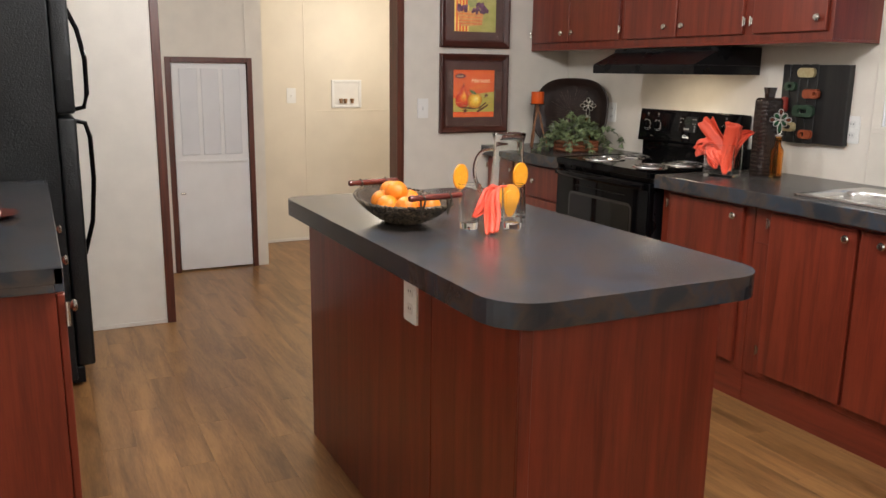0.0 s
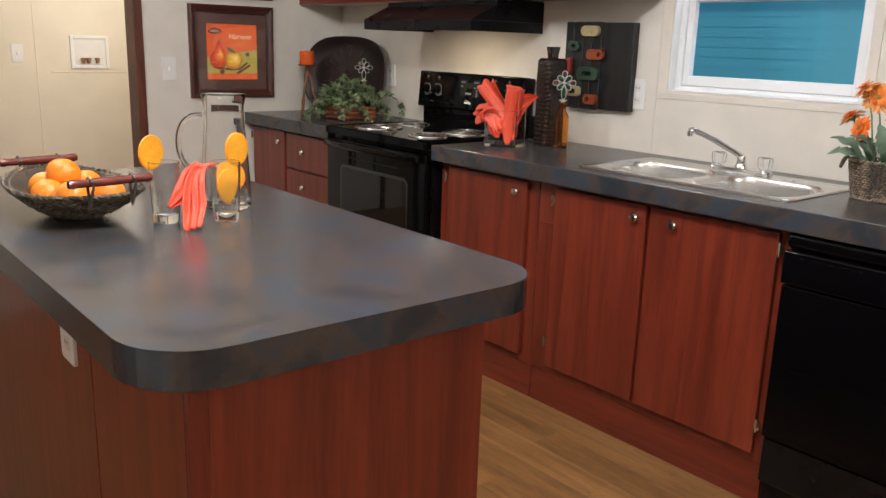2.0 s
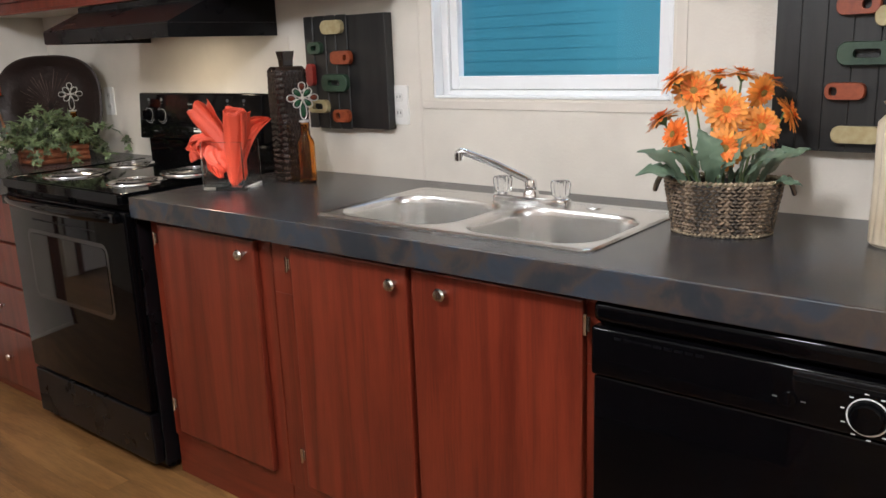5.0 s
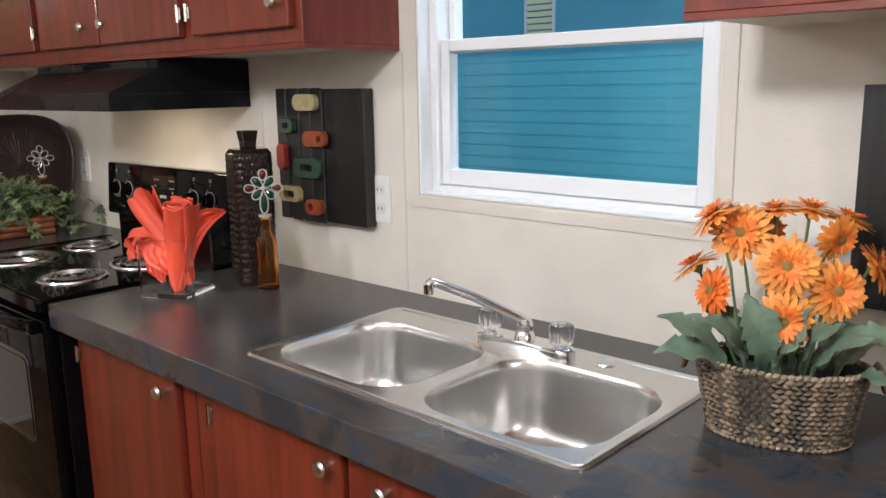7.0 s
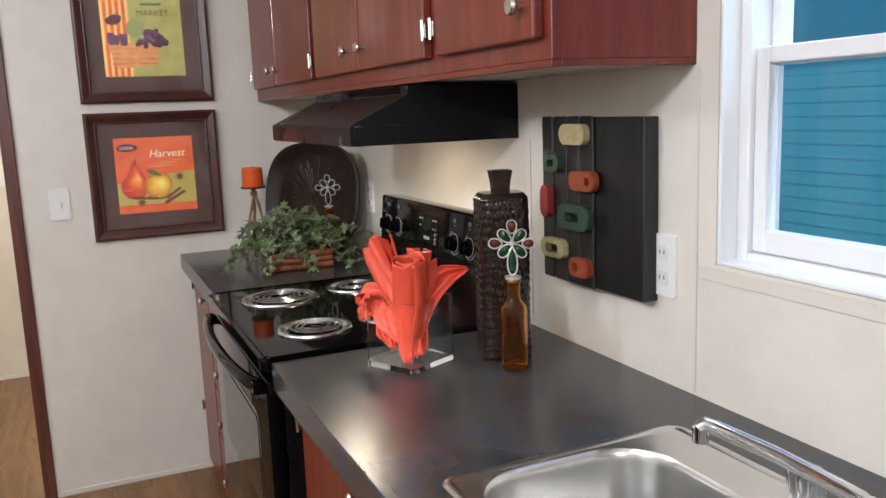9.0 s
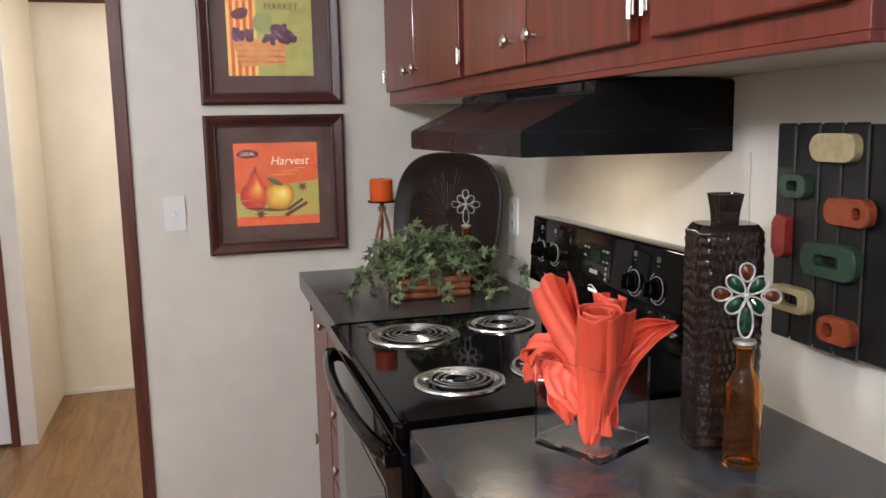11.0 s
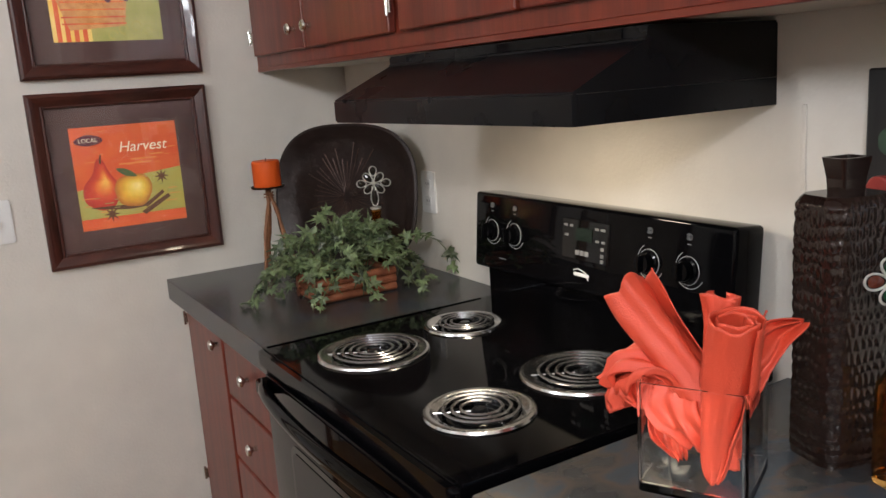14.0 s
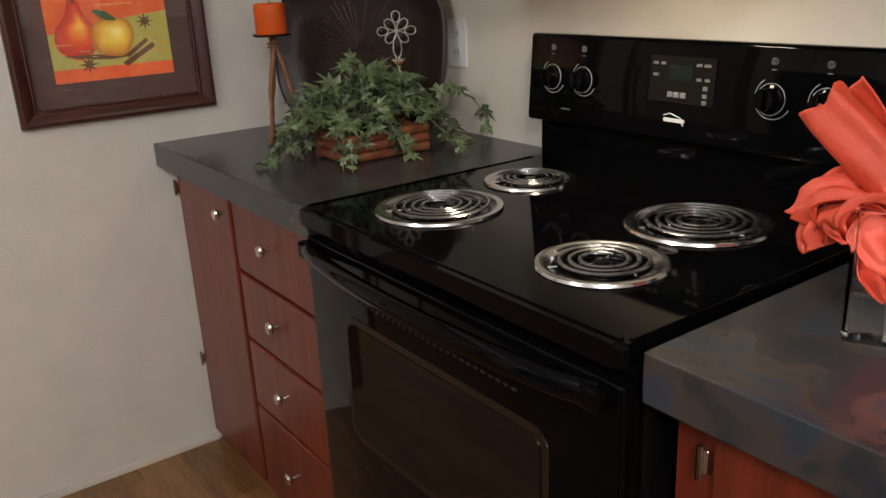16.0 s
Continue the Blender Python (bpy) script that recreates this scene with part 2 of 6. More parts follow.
def tube(points, radius, n=10, closed=False, flat=1.0):
    """A round bar along points; radius may be a number or a function of 0..1."""
    pts = [Vector(p) for p in points]
    bm = bmesh.new()
    rings, up = [], Vector((0.13, 0.21, 1)).normalized()
    for i, p in enumerate(pts):
        a = pts[i - 1] if i or closed else p
        b = pts[(i + 1) % len(pts)] if i < len(pts) - 1 or closed else p
        d = (b - a).normalized()
        side = d.cross(up)
        if side.length < 1e-3:
            side = d.cross(Vector((1, 0, 0)))
        side.normalize()
        top = side.cross(d).normalized()
        r = radius(i / max(1, len(pts) - 1)) if callable(radius) else radius
        rings.append([bm.verts.new(p + side * r * math.cos(2 * math.pi * k / n) + top * r * flat * math.sin(2 * math.pi * k / n)) for k in range(n)])
    pairs = list(zip(rings, rings[1:])) + ([(rings[-1], rings[0])] if closed else [])
    for a, b in pairs:
        for k in range(n):
            bm.faces.new((a[k], a[(k + 1) % n], b[(k + 1) % n], b[k]))
    if not closed:
        bm.faces.new(rings[0][::-1])
        bm.faces.new(rings[-1])
    return bm


def prism(outline, z0, z1, bevel=0.0, m=None, segments=2):
    """A plate with the given outline in x, y."""
    bm = bmesh.new()
    low = [bm.verts.new((x, y, z0)) for x, y in outline]
    high = [bm.verts.new((x, y, z1)) for x, y in outline]
    n = len(outline)
    bm.faces.new(low[::-1])
    top = bm.faces.new(high)
    for i in range(n):
        bm.faces.new((low[i], low[(i + 1) % n], high[(i + 1) % n], high[i]))
    if bevel:
        bmesh.ops.bevel(bm, geom=list(top.edges), offset=bevel, segments=segments, affect="EDGES", profile=0.5)
    if m is not None:
        bmesh.ops.transform(bm, matrix=m, verts=bm.verts[:])
    return bm


def rounded(x0, x1, y0, y1, r, n=6):
    """The outline of a rectangle with round corners; r may be four radii from (x1, y0) round to (x0, y0)."""
    rs = r if isinstance(r, (list, tuple)) else [r] * 4
    out = []
    for (cx, cy, a), q in zip(((x1, y0, -90), (x1, y1, 0), (x0, y1, 90), (x0, y0, 180)), rs):
        sx, sy = (-1 if cx == x1 else 1), (-1 if cy == y1 else 1)
        if q <= 0:
            out.append((cx, cy))
            continue
        for i in range(n + 1):
            t = radians(a + 90 * i / n)
            out.append((cx + sx * q + q * math.cos(t), cy + sy * q + q * math.sin(t)))
    return out


FACE_W = Matrix(((0, 0, -1, 0), (-1, 0, 0, 0), (0, 1, 0, 0), (0, 0, 0, 1)))  # x -> -y, y -> z, z -> -x: a panel on the east wall
FACE_S = Matrix(((1, 0, 0, 0), (0, 0, -1, 0), (0, 1, 0, 0), (0, 0, 0, 1)))  # x -> x, y -> z, z -> -y: a panel on the north wall


def structure(name, bm, material, label, category):
    return tagged(part(name, bm, material), label, category, "", "structure")


# ---- the shell ----
WX, YF, YB, XL, FY = 3.155, 4.43, -6.0, -0.75, 6.25
bm = box(-1.2, 4.4, -6.4, 6.6, -0.12, -0.006)
structure("floor", bm, mat("subfloor", (0.10, 0.055, 0.025), 0.6, 0, 0.1, 40, 0.1, 4), "wood-look laminate floor in warm oak brown", "floor")
FLOOR = bpy.data.objects["floor"]
WY0, WY1, WZ0, WZ1 = 1.372, 2.117, 1.163, 1.925
bm = box(WX, WX + 0.12, YB, WY0, 0, CEIL)
box(WX, WX + 0.12, WY1, FY, 0, CEIL, bm=bm)
box(WX, WX + 0.12, WY0, WY1, 0, WZ0, bm=bm)
box(WX, WX + 0.12, WY0, WY1, WZ1, CEIL, bm=bm)
structure("wall_east", bm, WALL, "cream textured vinyl wall behind the sink counter", "wall")
OX0, OX1, OZ = 0.545, 1.945, 2.08
bm = box(OX1, WX, YF, YF + 0.10, 0, CEIL)
box(OX0, OX1, YF, YF + 0.10, OZ, CEIL, bm=bm)
structure("wall_north", bm, WALL, "cream textured vinyl wall with two framed prints", "wall")
structure("wall_north_west", box(XL, OX0, 4.36, 4.46, 0, CEIL), WALL, "cream textured vinyl wall beside the refrigerator", "wall")
structure("wall_west", box(XL - 0.12, XL, YB, FY, 0, CEIL), WALL, "plain cream vinyl wall behind the refrigerator", "wall")
structure("wall_south", box(XL, WX, YB - 0.12, YB, 0, CEIL), WALL, "plain cream vinyl wall closing the room", "wall")
structure("utility_wall_north", box(XL, WX, FY, FY + 0.12, 0, CEIL), WALL_WARM, "warm cream panelled utility room wall", "wall")
bm = box(0.575, 0.765, 5.505, 5.60, 0, UCEIL)
box(1.29, 1.385, 5.505, 5.60, 0, UCEIL, bm=bm)
box(0.765, 1.29, 5.505, 5.60, 1.43, UCEIL, bm=bm)
structure("closet_wall", bm, WALL, "cream closet wall with a low white door", "wall")
structure("closet_side_wall", box(1.30, 1.385, 5.60, FY, 0, UCEIL), WALL_WARM, "cream closet side wall", "wall")
structure("utility_wall_west", box(0.475, 0.575, 4.46, 5.60, 0, UCEIL), WALL, "cream utility room side wall", "wall")
structure("ceiling", box(XL, WX, YB, YF + 0.10, CEIL, CEIL + 0.1), CEILING, "white textured ceiling", "ceiling")
structure("utility_ceiling", box(0.475, WX, YF + 0.10, FY, UCEIL, UCEIL + 0.08), CEILING, "white utility room ceiling", "ceiling")
bm = box(OX0 - 0.022, OX0 + 0.022, 4.347, 4.475, 0, OZ + 0.03, 0.003)
structure("opening_trim_west", bm, TRIM, "dark mahogany opening trim strip", "trim")
bm = box(OX1 - 0.022, OX1 + 0.022, YF - 0.012, YF + 0.115, 0, OZ + 0.03, 0.003)
structure("opening_trim_east", bm, TRIM, "dark mahogany opening trim strip", "trim")
structure("opening_trim_head", box(OX0 + 0.023, OX1 - 0.023, YF - 0.012, YF + 0.115, OZ - 0.012, OZ + 0.03, 0.003), TRIM, "dark mahogany opening head trim", "trim")
structure("cornice_trim", box(1.386, WX - 0.001, FY - 0.016, FY - 0.001, UCEIL - 0.028, UCEIL - 0.001, 0.003), TRIM, "dark mahogany trim below the ceiling", "trim")
BASE_WHITE = mat("cream_baseboard", (0.67, 0.62, 0.55), 0.45, 0, 0.05, 90, 0.03, 8)
structure("baseboard_north", box(OX1 + 0.023, 2.57, YF - 0.009, YF - 0.001, 0, 0.022, 0.002), BASE_WHITE, "thin cream base strip", "baseboard")
structure("baseboard_west", box(0.10, OX0 - 0.023, 4.351, 4.359, 0, 0.022, 0.002), BASE_WHITE, "thin cream base strip", "baseboard")
structure("baseboard_utility", box(1.386, WX - 0.001, FY - 0.010, FY - 0.001, 0, 0.022, 0.002), BASE_WHITE, "thin cream base strip", "baseboard")
for i, y in enumerate((2.165, 1.345, 2.745)):
    z0, z1 = ((0.92, 1.50), (0.92, 1.50), (0.92, 1.37))[i]
    structure("wall_batten", box(WX - 0.003, WX - 0.0005, y - 0.004, y + 0.004, z0, z1, 0.001, 1), BASE_WHITE, "thin cream wall panel seam strip", "trim")

structure("utility_seam", box(1.905, 1.911, FY - 0.003, FY - 0.0005, 0.03, UCEIL - 0.03, 0.001, 1), WALL_WARM, "thin cream wall seam strip", "trim")
structure("closet_seam", box(1.270, 1.276, 5.502, 5.5045, 1.446, UCEIL, 0.001, 1), WALL, "thin cream wall seam strip", "trim")

# outside the window
structure("ground", box(-40, 40, -40, 40, -0.75, -0.62), GROUND, "gravel ground outside the house", "ground")
nb = thing("neighbour_house", (5.3, 3.2, -0.62), "teal clapboard house wall seen through the window", "house")
bm = bmesh.new()
for i in range(48):
    z = i * 0.0635
    prof = [(0.0, z), (-0.0018, z), (-0.0004, z + 0.065), (0.0, z + 0.068)]
    a = [bm.verts.new((x, -6.0, zz)) for x, zz in prof]
    b = [bm.verts.new((x, 6.0, zz)) for x, zz in prof]
    for k in range(4):
        bm.faces.new((a[k], a[(k + 1) % 4], b[(k + 1) % 4], b[k]))
part("siding", bm, TEAL, nb)
part("wall", box(0.002, 0.3, -6, 6, 0, 3.05), TEAL, nb)
part("roof", box(-0.25, 0.6, -6.2, 6.2, 3.05, 3.15, 0.01), mat("grey_shingle", (0.12, 0.12, 0.12), 0.9, 0, 0.5, 40, 0.2, 10), nb, "grey roof edge")

# window
win = tagged(thing("window_1", (WX, (WY0 + WY1) / 2, WZ0)), "white vinyl double-hung window above the sink", "window", "", "structure")
W, Hh = WY1 - WY0, WZ1 - WZ0


def sash_ring(x0, x1, y0, y1, z0, z1, w, wb=None):
    wb = w if wb is None else wb
    b = box(x0, x1, y0, y0 + w, z0, z1, 0.003)
    box(x0, x1, y1 - w, y1, z0, z1, 0.003, bm=b)
    box(x0, x1, y0 + w, y1 - w, z0, z0 + wb, 0.003, bm=b)
    box(x0, x1, y0 + w, y1 - w, z1 - w, z1, 0.003, bm=b)
    return b


part("window_frame", sash_ring(0.04, 0.115, -W / 2, W / 2, 0, Hh, 0.030, 0.022), VINYL_WHITE, win)
part("reveal", sash_ring(0.001, 0.04, -W / 2 + 0.0005, W / 2 - 0.0005, 0.0005, Hh - 0.0005, 0.008), VINYL_WHITE, win)
zm = 0.3534
low = part("lower_sash", sash_ring(0.050, 0.078, -W / 2 + 0.031, W / 2 - 0.031, 0.023, zm + 0.010, 0.0275, 0.038), VINYL_WHITE, win)
p = part("pane", box(0.062, 0.065, -W / 2 + 0.0575, W / 2 - 0.0575, 0.060, zm - 0.0165), PANE, low)
p.visible_shadow = False
up = part("upper_sash", sash_ring(0.082, 0.110, -W / 2 + 0.031, W / 2 - 0.031, zm - 0.020, Hh - 0.031, 0.0215), VINYL_WHITE, win)
p = part("pane", box(0.094, 0.097, -W / 2 + 0.0515, W / 2 - 0.0515, zm + 0.001, Hh - 0.0520), PANE, up)
p.visible_shadow = False
part("trim", box(-0.004, 0, -W / 2 - 0.035, W / 2 + 0.035, -0.030, -0.006, 0.001, 1), BASE_WHITE, win)
part("trim", box(-0.004, 0, -W / 2 - 0.035, -W / 2 - 0.008, -0.005, Hh + 0.03, 0.001, 1), BASE_WHITE, win)

# the small window of the house next door
nw = part("window", sash_ring(-0.020, -0.002, 0.018, 0.205, 2.265, 3.02, 0.012), VINYL_WHITE, nb, "small white window with pale blinds")
BLIND = mat("pale_yellow_blind", (0.86, 0.84, 0.50), 0.6)
for i in range(22):
    part("blind_slat", box(-0.014, -0.008, 0.031, 0.192, 2.283 + 0.032 * i, 2.308 + 0.032 * i), BLIND, nw)

# closet door and utility wall fittings
cd = tagged(thing("door_1", (1.0275, 5.505, 0)), "low white closet door with a dark wood casing, closed", "door", "", "structure")
part("leaf", box(-0.245, 0.245, 0.004, 0.036, 0.012, 1.405, 0.003), WHITE_PAINT, cd)
for x in (-0.142, 0.0, 0.142):
    part("louvre_panel", box(x - 0.058, x + 0.058, -0.001, 0.0035, 0.80, 1.37, 0.004), mat("grey_white_panel", (0.66, 0.67, 0.69), 0.5, 0, 0.1, 60, 0.03, 6), cd)
part("rail", box(-0.244, 0.244, -0.004, 0.0035, 0.745, 0.765, 0.002), WHITE_PAINT, cd)
part("casing", box(-0.285, -0.249, -0.014, 0.05, 0, 1.444, 0.003), TRIM, cd)
part("casing", box(0.249, 0.283, -0.014, 0.05, 0, 1.444, 0.003), TRIM, cd)
part("casing", box(-0.2485, 0.2485, -0.014, 0.05, 1.408, 1.444, 0.003), TRIM, cd)
part("latch", rod((-0.228, -0.02, 0.545), (-0.195, -0.02, 0.545), 0.006), NICKEL, cd)

wb = thing("washer_outlet_box", (2.255, FY, 1.184), "white recessed washing machine outlet box with valves", "utility box")
part("flange", sash_ring(-0.012, -0.001, -0.128, 0.128, -0.111, 0.111, 0.022), WHITE, wb, at=Matrix(((0, 1, 0, 0), (1, 0, 0, 0), (0, 0, 1, 0), (0, 0, 0, 1))))
part("backplate", box(-0.106, 0.106, -0.004, -0.001, -0.089, 0.089), mat("white_box_liner", (0.74, 0.72, 0.68), 0.5, 0, 0, 1, 0.05, 9), wb)
for x in (-0.05, -0.012, 0.045):
    part("valve", lathe([(0, 0), (0.013, 0), (0.013, 0.02), (0.017, 0.022), (0.017, 0.036), (0, 0.038)], 12, pose(x, -0.016, -0.075)), mat("brass_valve", (0.34, 0.20, 0.11), 0.35, 0.7), wb)
structure("utility_rail", box(2.0, 2.62, FY - 0.005, FY - 0.001, 1.045, 1.053, 0.001, 1), WALL_WARM, "thin cream wall seam strip", "trim")


def wall_plate(name, m, toggles, label, w=0.072, h=0.118):
    """A switch or socket plate; its face looks along -y before m turns it."""
    t = new(name)
    t.matrix_world = m
    tagged(t, label, "switch" if "switch" in name else "outlet")
    part("plate", prism(rounded(-w / 2, w / 2, -h / 2, h / 2, 0.005), 0, 0.006, 0.002, FACE_S), WHITE, t)
    if toggles:
        part("toggle", box(-0.005, 0.005, -0.018, -0.006, -0.010, 0.008, 0.002), WHITE, t)
    else:
        for z in (-0.024, 0.024):
            soc = part("socket", prism(rounded(-0.016, 0.016, z - 0.014, z + 0.014, 0.007), 0.006, 0.0075, 0.0005, FACE_S), mat("ivory", (0.70, 0.69, 0.66), 0.35), t)
            for x in (-0.006, 0.006):
                part("slot", box(x - 0.0012, x + 0.0012, -0.0079, -0.0070, z - 0.003, z + 0.005), DARK_HOLE, soc)
    return t


EAST = pose(0, 0, 0, 0, 0, -90)
wall_plate("light_switch", pose(1.795, FY, 1.17), True, "white light switch on the utility wall")
wall_plate("light_switch", pose(2.095, YF, 1.148), True, "white light switch beside the framed prints")
wall_plate("wall_outlet", pose(WX, 2.250, 1.142) @ EAST, False, "white wall outlet beside the ring wall panel")
wall_plate("wall_outlet", pose(WX, 3.93, 1.137) @ EAST, False, "white wall outlet by the leaning tray")
wall_plate("wall_outlet", pose(WX, 1.168, 1.135) @ EAST, False, "white wall outlet behind the flower basket")
wall_plate("wall_outlet", pose(0.817, 1.738, 0.770) @ pose(0, 0, 0, 0, 0, -90), False, "white outlet on the island side", 0.082, 0.124)


def knob_bm(m):
    return lathe([(0, 0), (0.007, 0), (0.006, 0.010), (0.008, 0.013), (0.0145, 0.017), (0.0155, 0.021), (0.012, 0.026), (0, 0.0275)], 18, m)


LOOK_W = Matrix(((0, 0, -1, 0), (0, 1, 0, 0), (1, 0, 0, 0), (0, 0, 0, 1)))  # z -> -x


def hinge(x, y, z, parent):
    b = rod((x - 0.006, y, z - 0.021), (x - 0.006, y, z + 0.021), 0.0040, n=8)
    box(x - 0.003, x + 0.001, y - 0.008, y + 0.008, z - 0.015, z + 0.015, 0.001, 1, bm=b)
    part("hinge", b, NICKEL, parent, smooth=True)


def door(name, t, x, y0, y1, z0, z1, knob, hinges=(), depth=0.019):
    """A slab door that faces -x, with a chamfered edge."""
    d = part(name, box(x, x + depth, y0, y1, z0, z1, 0.004, 2), CHERRY, t)
    if knob:
        part("knob", knob_bm(pose(x, knob[0], knob[1]) @ LOOK_W), NICKEL, d, smooth=True)
    for h in hinges:
        hinge(x, h[0], h[1], d)
    return d


# ---- base cabinets on the sink side ----
def base_cabinet(y0, y1, label, body_z1=0.856):
    t = thing("base_cabinet", (2.57, (y0 + y1) / 2, 0), label, "cabinet", "base cabinets")
    a, b = y0 - (y0 + y1) / 2, y1 - (y0 + y1) / 2
    part("body", box(0.0, 0.58, a + 0.001, b - 0.001, 0.135, body_z1, 0.001, 1), CHERRY, t)
    if body_z1 < 0.85:
        part("face_rail", box(0.0, 0.018, a + 0.001, b - 0.001, body_z1 + 0.0005, 0.856, 0.001, 1), CHERRY, t)
    part("plinth", box(0.006, 0.58, a + 0.001, b - 0.001, 0.0, 0.133, 0.001, 1), CHERRY_SIDE, t)
    return t


c1 = base_cabinet(2.205, 2.762, "cherry wood base cabinet with one slab door")
o = (2.205 + 2.762) / 2
door("door", c1, -0.019, 2.255 - o, 2.700 - o, 0.165, 0.835, (2.296 - o, 0.795), ((2.712 - o, 0.79), (2.712 - o, 0.26)))
c2 = base_cabinet(1.245, 2.203, "cherry wood sink base cabinet with double slab doors", 0.70)
o = (1.245 + 2.203) / 2
door("door", c2, -0.019, 1.722 - o, 2.112 - o, 0.165, 0.835, (1.756 - o, 0.795), ((2.120 - o, 0.79), (2.120 - o, 0.26)))
door("door", c2, -0.019, 1.275 - o, 1.706 - o, 0.165, 0.835, (1.612 - o, 0.795), ((1.266 - o, 0.79), (1.266 - o, 0.26)))
c3 = base_cabinet(3.562, YF - 0.003, "cherry wood base cabinet with four drawers and a narrow door")
o = (3.562 + YF - 0.003) / 2
door("door", c3, -0.019, 4.055 - o, 4.405 - o, 0.05, 0.840, (4.090 - o, 0.785), ((4.415 - o, 0.79), (4.415 - o, 0.28)))
for z0, z1 in ((0.658, 0.838), (0.482, 0.648), (0.298, 0.472), (0.05, 0.288)):
    door("drawer", c3, -0.019, 3.585 - o, 4.035 - o, z0, z1, (3.845 - o, (z0 + z1) / 2 + 0.005))
c4 = base_cabinet(-0.30, 0.640, "cherry wood base cabinet beside the dishwasher")
o = 0.17
door("door", c4, -0.019, 0.190 - o, 0.60 - o, 0.165, 0.835, (0.24 - o, 0.795), ((0.61 - o, 0.79), (0.61 - o, 0.26)))
door("door", c4, -0.019, -0.27 - o, 0.17 - o, 0.165, 0.835, (0.12 - o, 0.795))

# sink cut-out in the worktop
SX0, SX1, SY0, SY1 = 2.595, 3.030, 1.285, 2.065


def worktop(name, y0, y1, hole, label):
    t = thing(name, (2.51, (y0 + y1) / 2, 0.914), label, "countertop", "countertops")
    c = (y0 + y1) / 2
    if hole:
        hx0, hx1, hy0, hy1 = SX0 + 0.02 - 2.51, SX1 - 0.02 - 2.51, SY0 + 0.02 - c, SY1 - 0.02 - c
        b = box(0.004, hx0, y0 - c, y1 - c, -0.038, 0)
        box(hx1, WX - 2.512, y0 - c, y1 - c, -0.038, 0, bm=b)
        box(hx0, hx1, y0 - c, hy0, -0.038, 0, bm=b)
        box(hx0, hx1, hy1, y1 - c, -0.038, 0, bm=b)
        bmesh.ops.remove_doubles(b, verts=b.verts[:], dist=1e-5)
    else:
        b = box(0.004, WX - 2.512, y0 - c, y1 - c, -0.038, 0)
    part("top", b, SLATE, t)
    part("front_edge", box(0, 0.022, y0 - c, y1 - c, -0.061, 0.0006, 0.0025), SLATE, t)
    return t


worktop("countertop", -0.32, 2.766, True, "dark slate-look laminate countertop with a sink")
worktop("countertop", 3.556, YF - 0.002, False, "dark slate-look laminate countertop holding a plant")

# ---- island ----
isl = thing("kitchen_island", (1.10, 1.92, 0), "cherry wood kitchen island with a slate-look rounded top", "island")
ix0, ix1, iy0, iy1 = 0.820 - 1.10, 1.374 - 1.10, 1.190 - 1.92, 2.655 - 1.92
part("body", box(ix0, ix1, iy0, iy1, 0, 0.856, 0.002, 1), CHERRY, isl)
part("side_panel", box(ix0 - 0.003, ix0, iy0 + 0.006, 1.612 - 1.92, 0.001, 0.855, 0.001, 1), CHERRY, isl)
part("side_panel", box(ix0 - 0.003, ix0, 1.618 - 1.92, iy1 - 0.003, 0.001, 0.855, 0.001, 1), CHERRY, isl)
part("corner_post", box(ix0 - 0.002, ix0 + 0.03, iy0 - 0.002, iy0 + 0.03, 0, 0.855, 0.002, 1), CHERRY, isl)
b = prism(rounded(0.746 - 1.10, 1.490 - 1.10, 1.138 - 1.92, 2.72 - 1.92, [0.115, 0.07, 0.06, 0.12], 10), 0.857, 0.914, 0.003)
part("top", b, SLATE, isl)

# ---- refrigerator and left run ----
fr = thing("refrigerator", (-0.30, 3.93, 0), "black two-door refrigerator with a pebbled finish", "refrigerator")
FX, F0, F1 = 0.108, 3.545 - 3.93, 4.30 - 3.93
part("cabinet", box(-0.40, FX + 0.225, F0, F1, 0.03, 1.70, 0.006), BLACK_PEBBLE, fr)
part("kick_grille", box(FX + 0.20, FX + 0.255, F0 + 0.01, F1 - 0.01, 0.012, 0.085, 0.004), BLACK_SATIN, fr)
d1 = part("fridge_door", box(FX + 0.228, FX + 0.300, F0, F1, 0.09, 1.165, 0.014, 4), BLACK_PEBBLE, fr, smooth=True)
d2 = part("freezer_door", box(FX + 0.228, FX + 0.300, F0, F1, 1.18, 1.70, 0.014, 4), BLACK_PEBBLE, fr, smooth=True)
hx = FX + 0.300
part("handle", tube([(hx - 0.01, F0 + 0.05, 1.15), (hx + 0.035, F0 + 0.05, 1.14), (hx + 0.05, F0 + 0.05, 1.08), (hx + 0.052, F0 + 0.05, 0.90), (hx + 0.035, F0 + 0.05, 0.72), (hx - 0.005, F0 + 0.05, 0.58)], 0.010), BLACK, d1, smooth=True)
part("handle", tube([(hx - 0.01, F0 + 0.05, 1.195), (hx + 0.035, F0 + 0.05, 1.205), (hx + 0.05, F0 + 0.05, 1.26), (hx + 0.052, F0 + 0.05, 1.40), (hx + 0.03, F0 + 0.05, 1.52), (hx - 0.005, F0 + 0.05, 1.60)], 0.010), BLACK, d2, smooth=True)
for y in (F0 + 0.06, F1 - 0.06):
    for x in (-0.34, 0.24):
        part("foot", rod((x, y, 0), (x, y, 0.035), 0.018), BLACK_SATIN, fr)

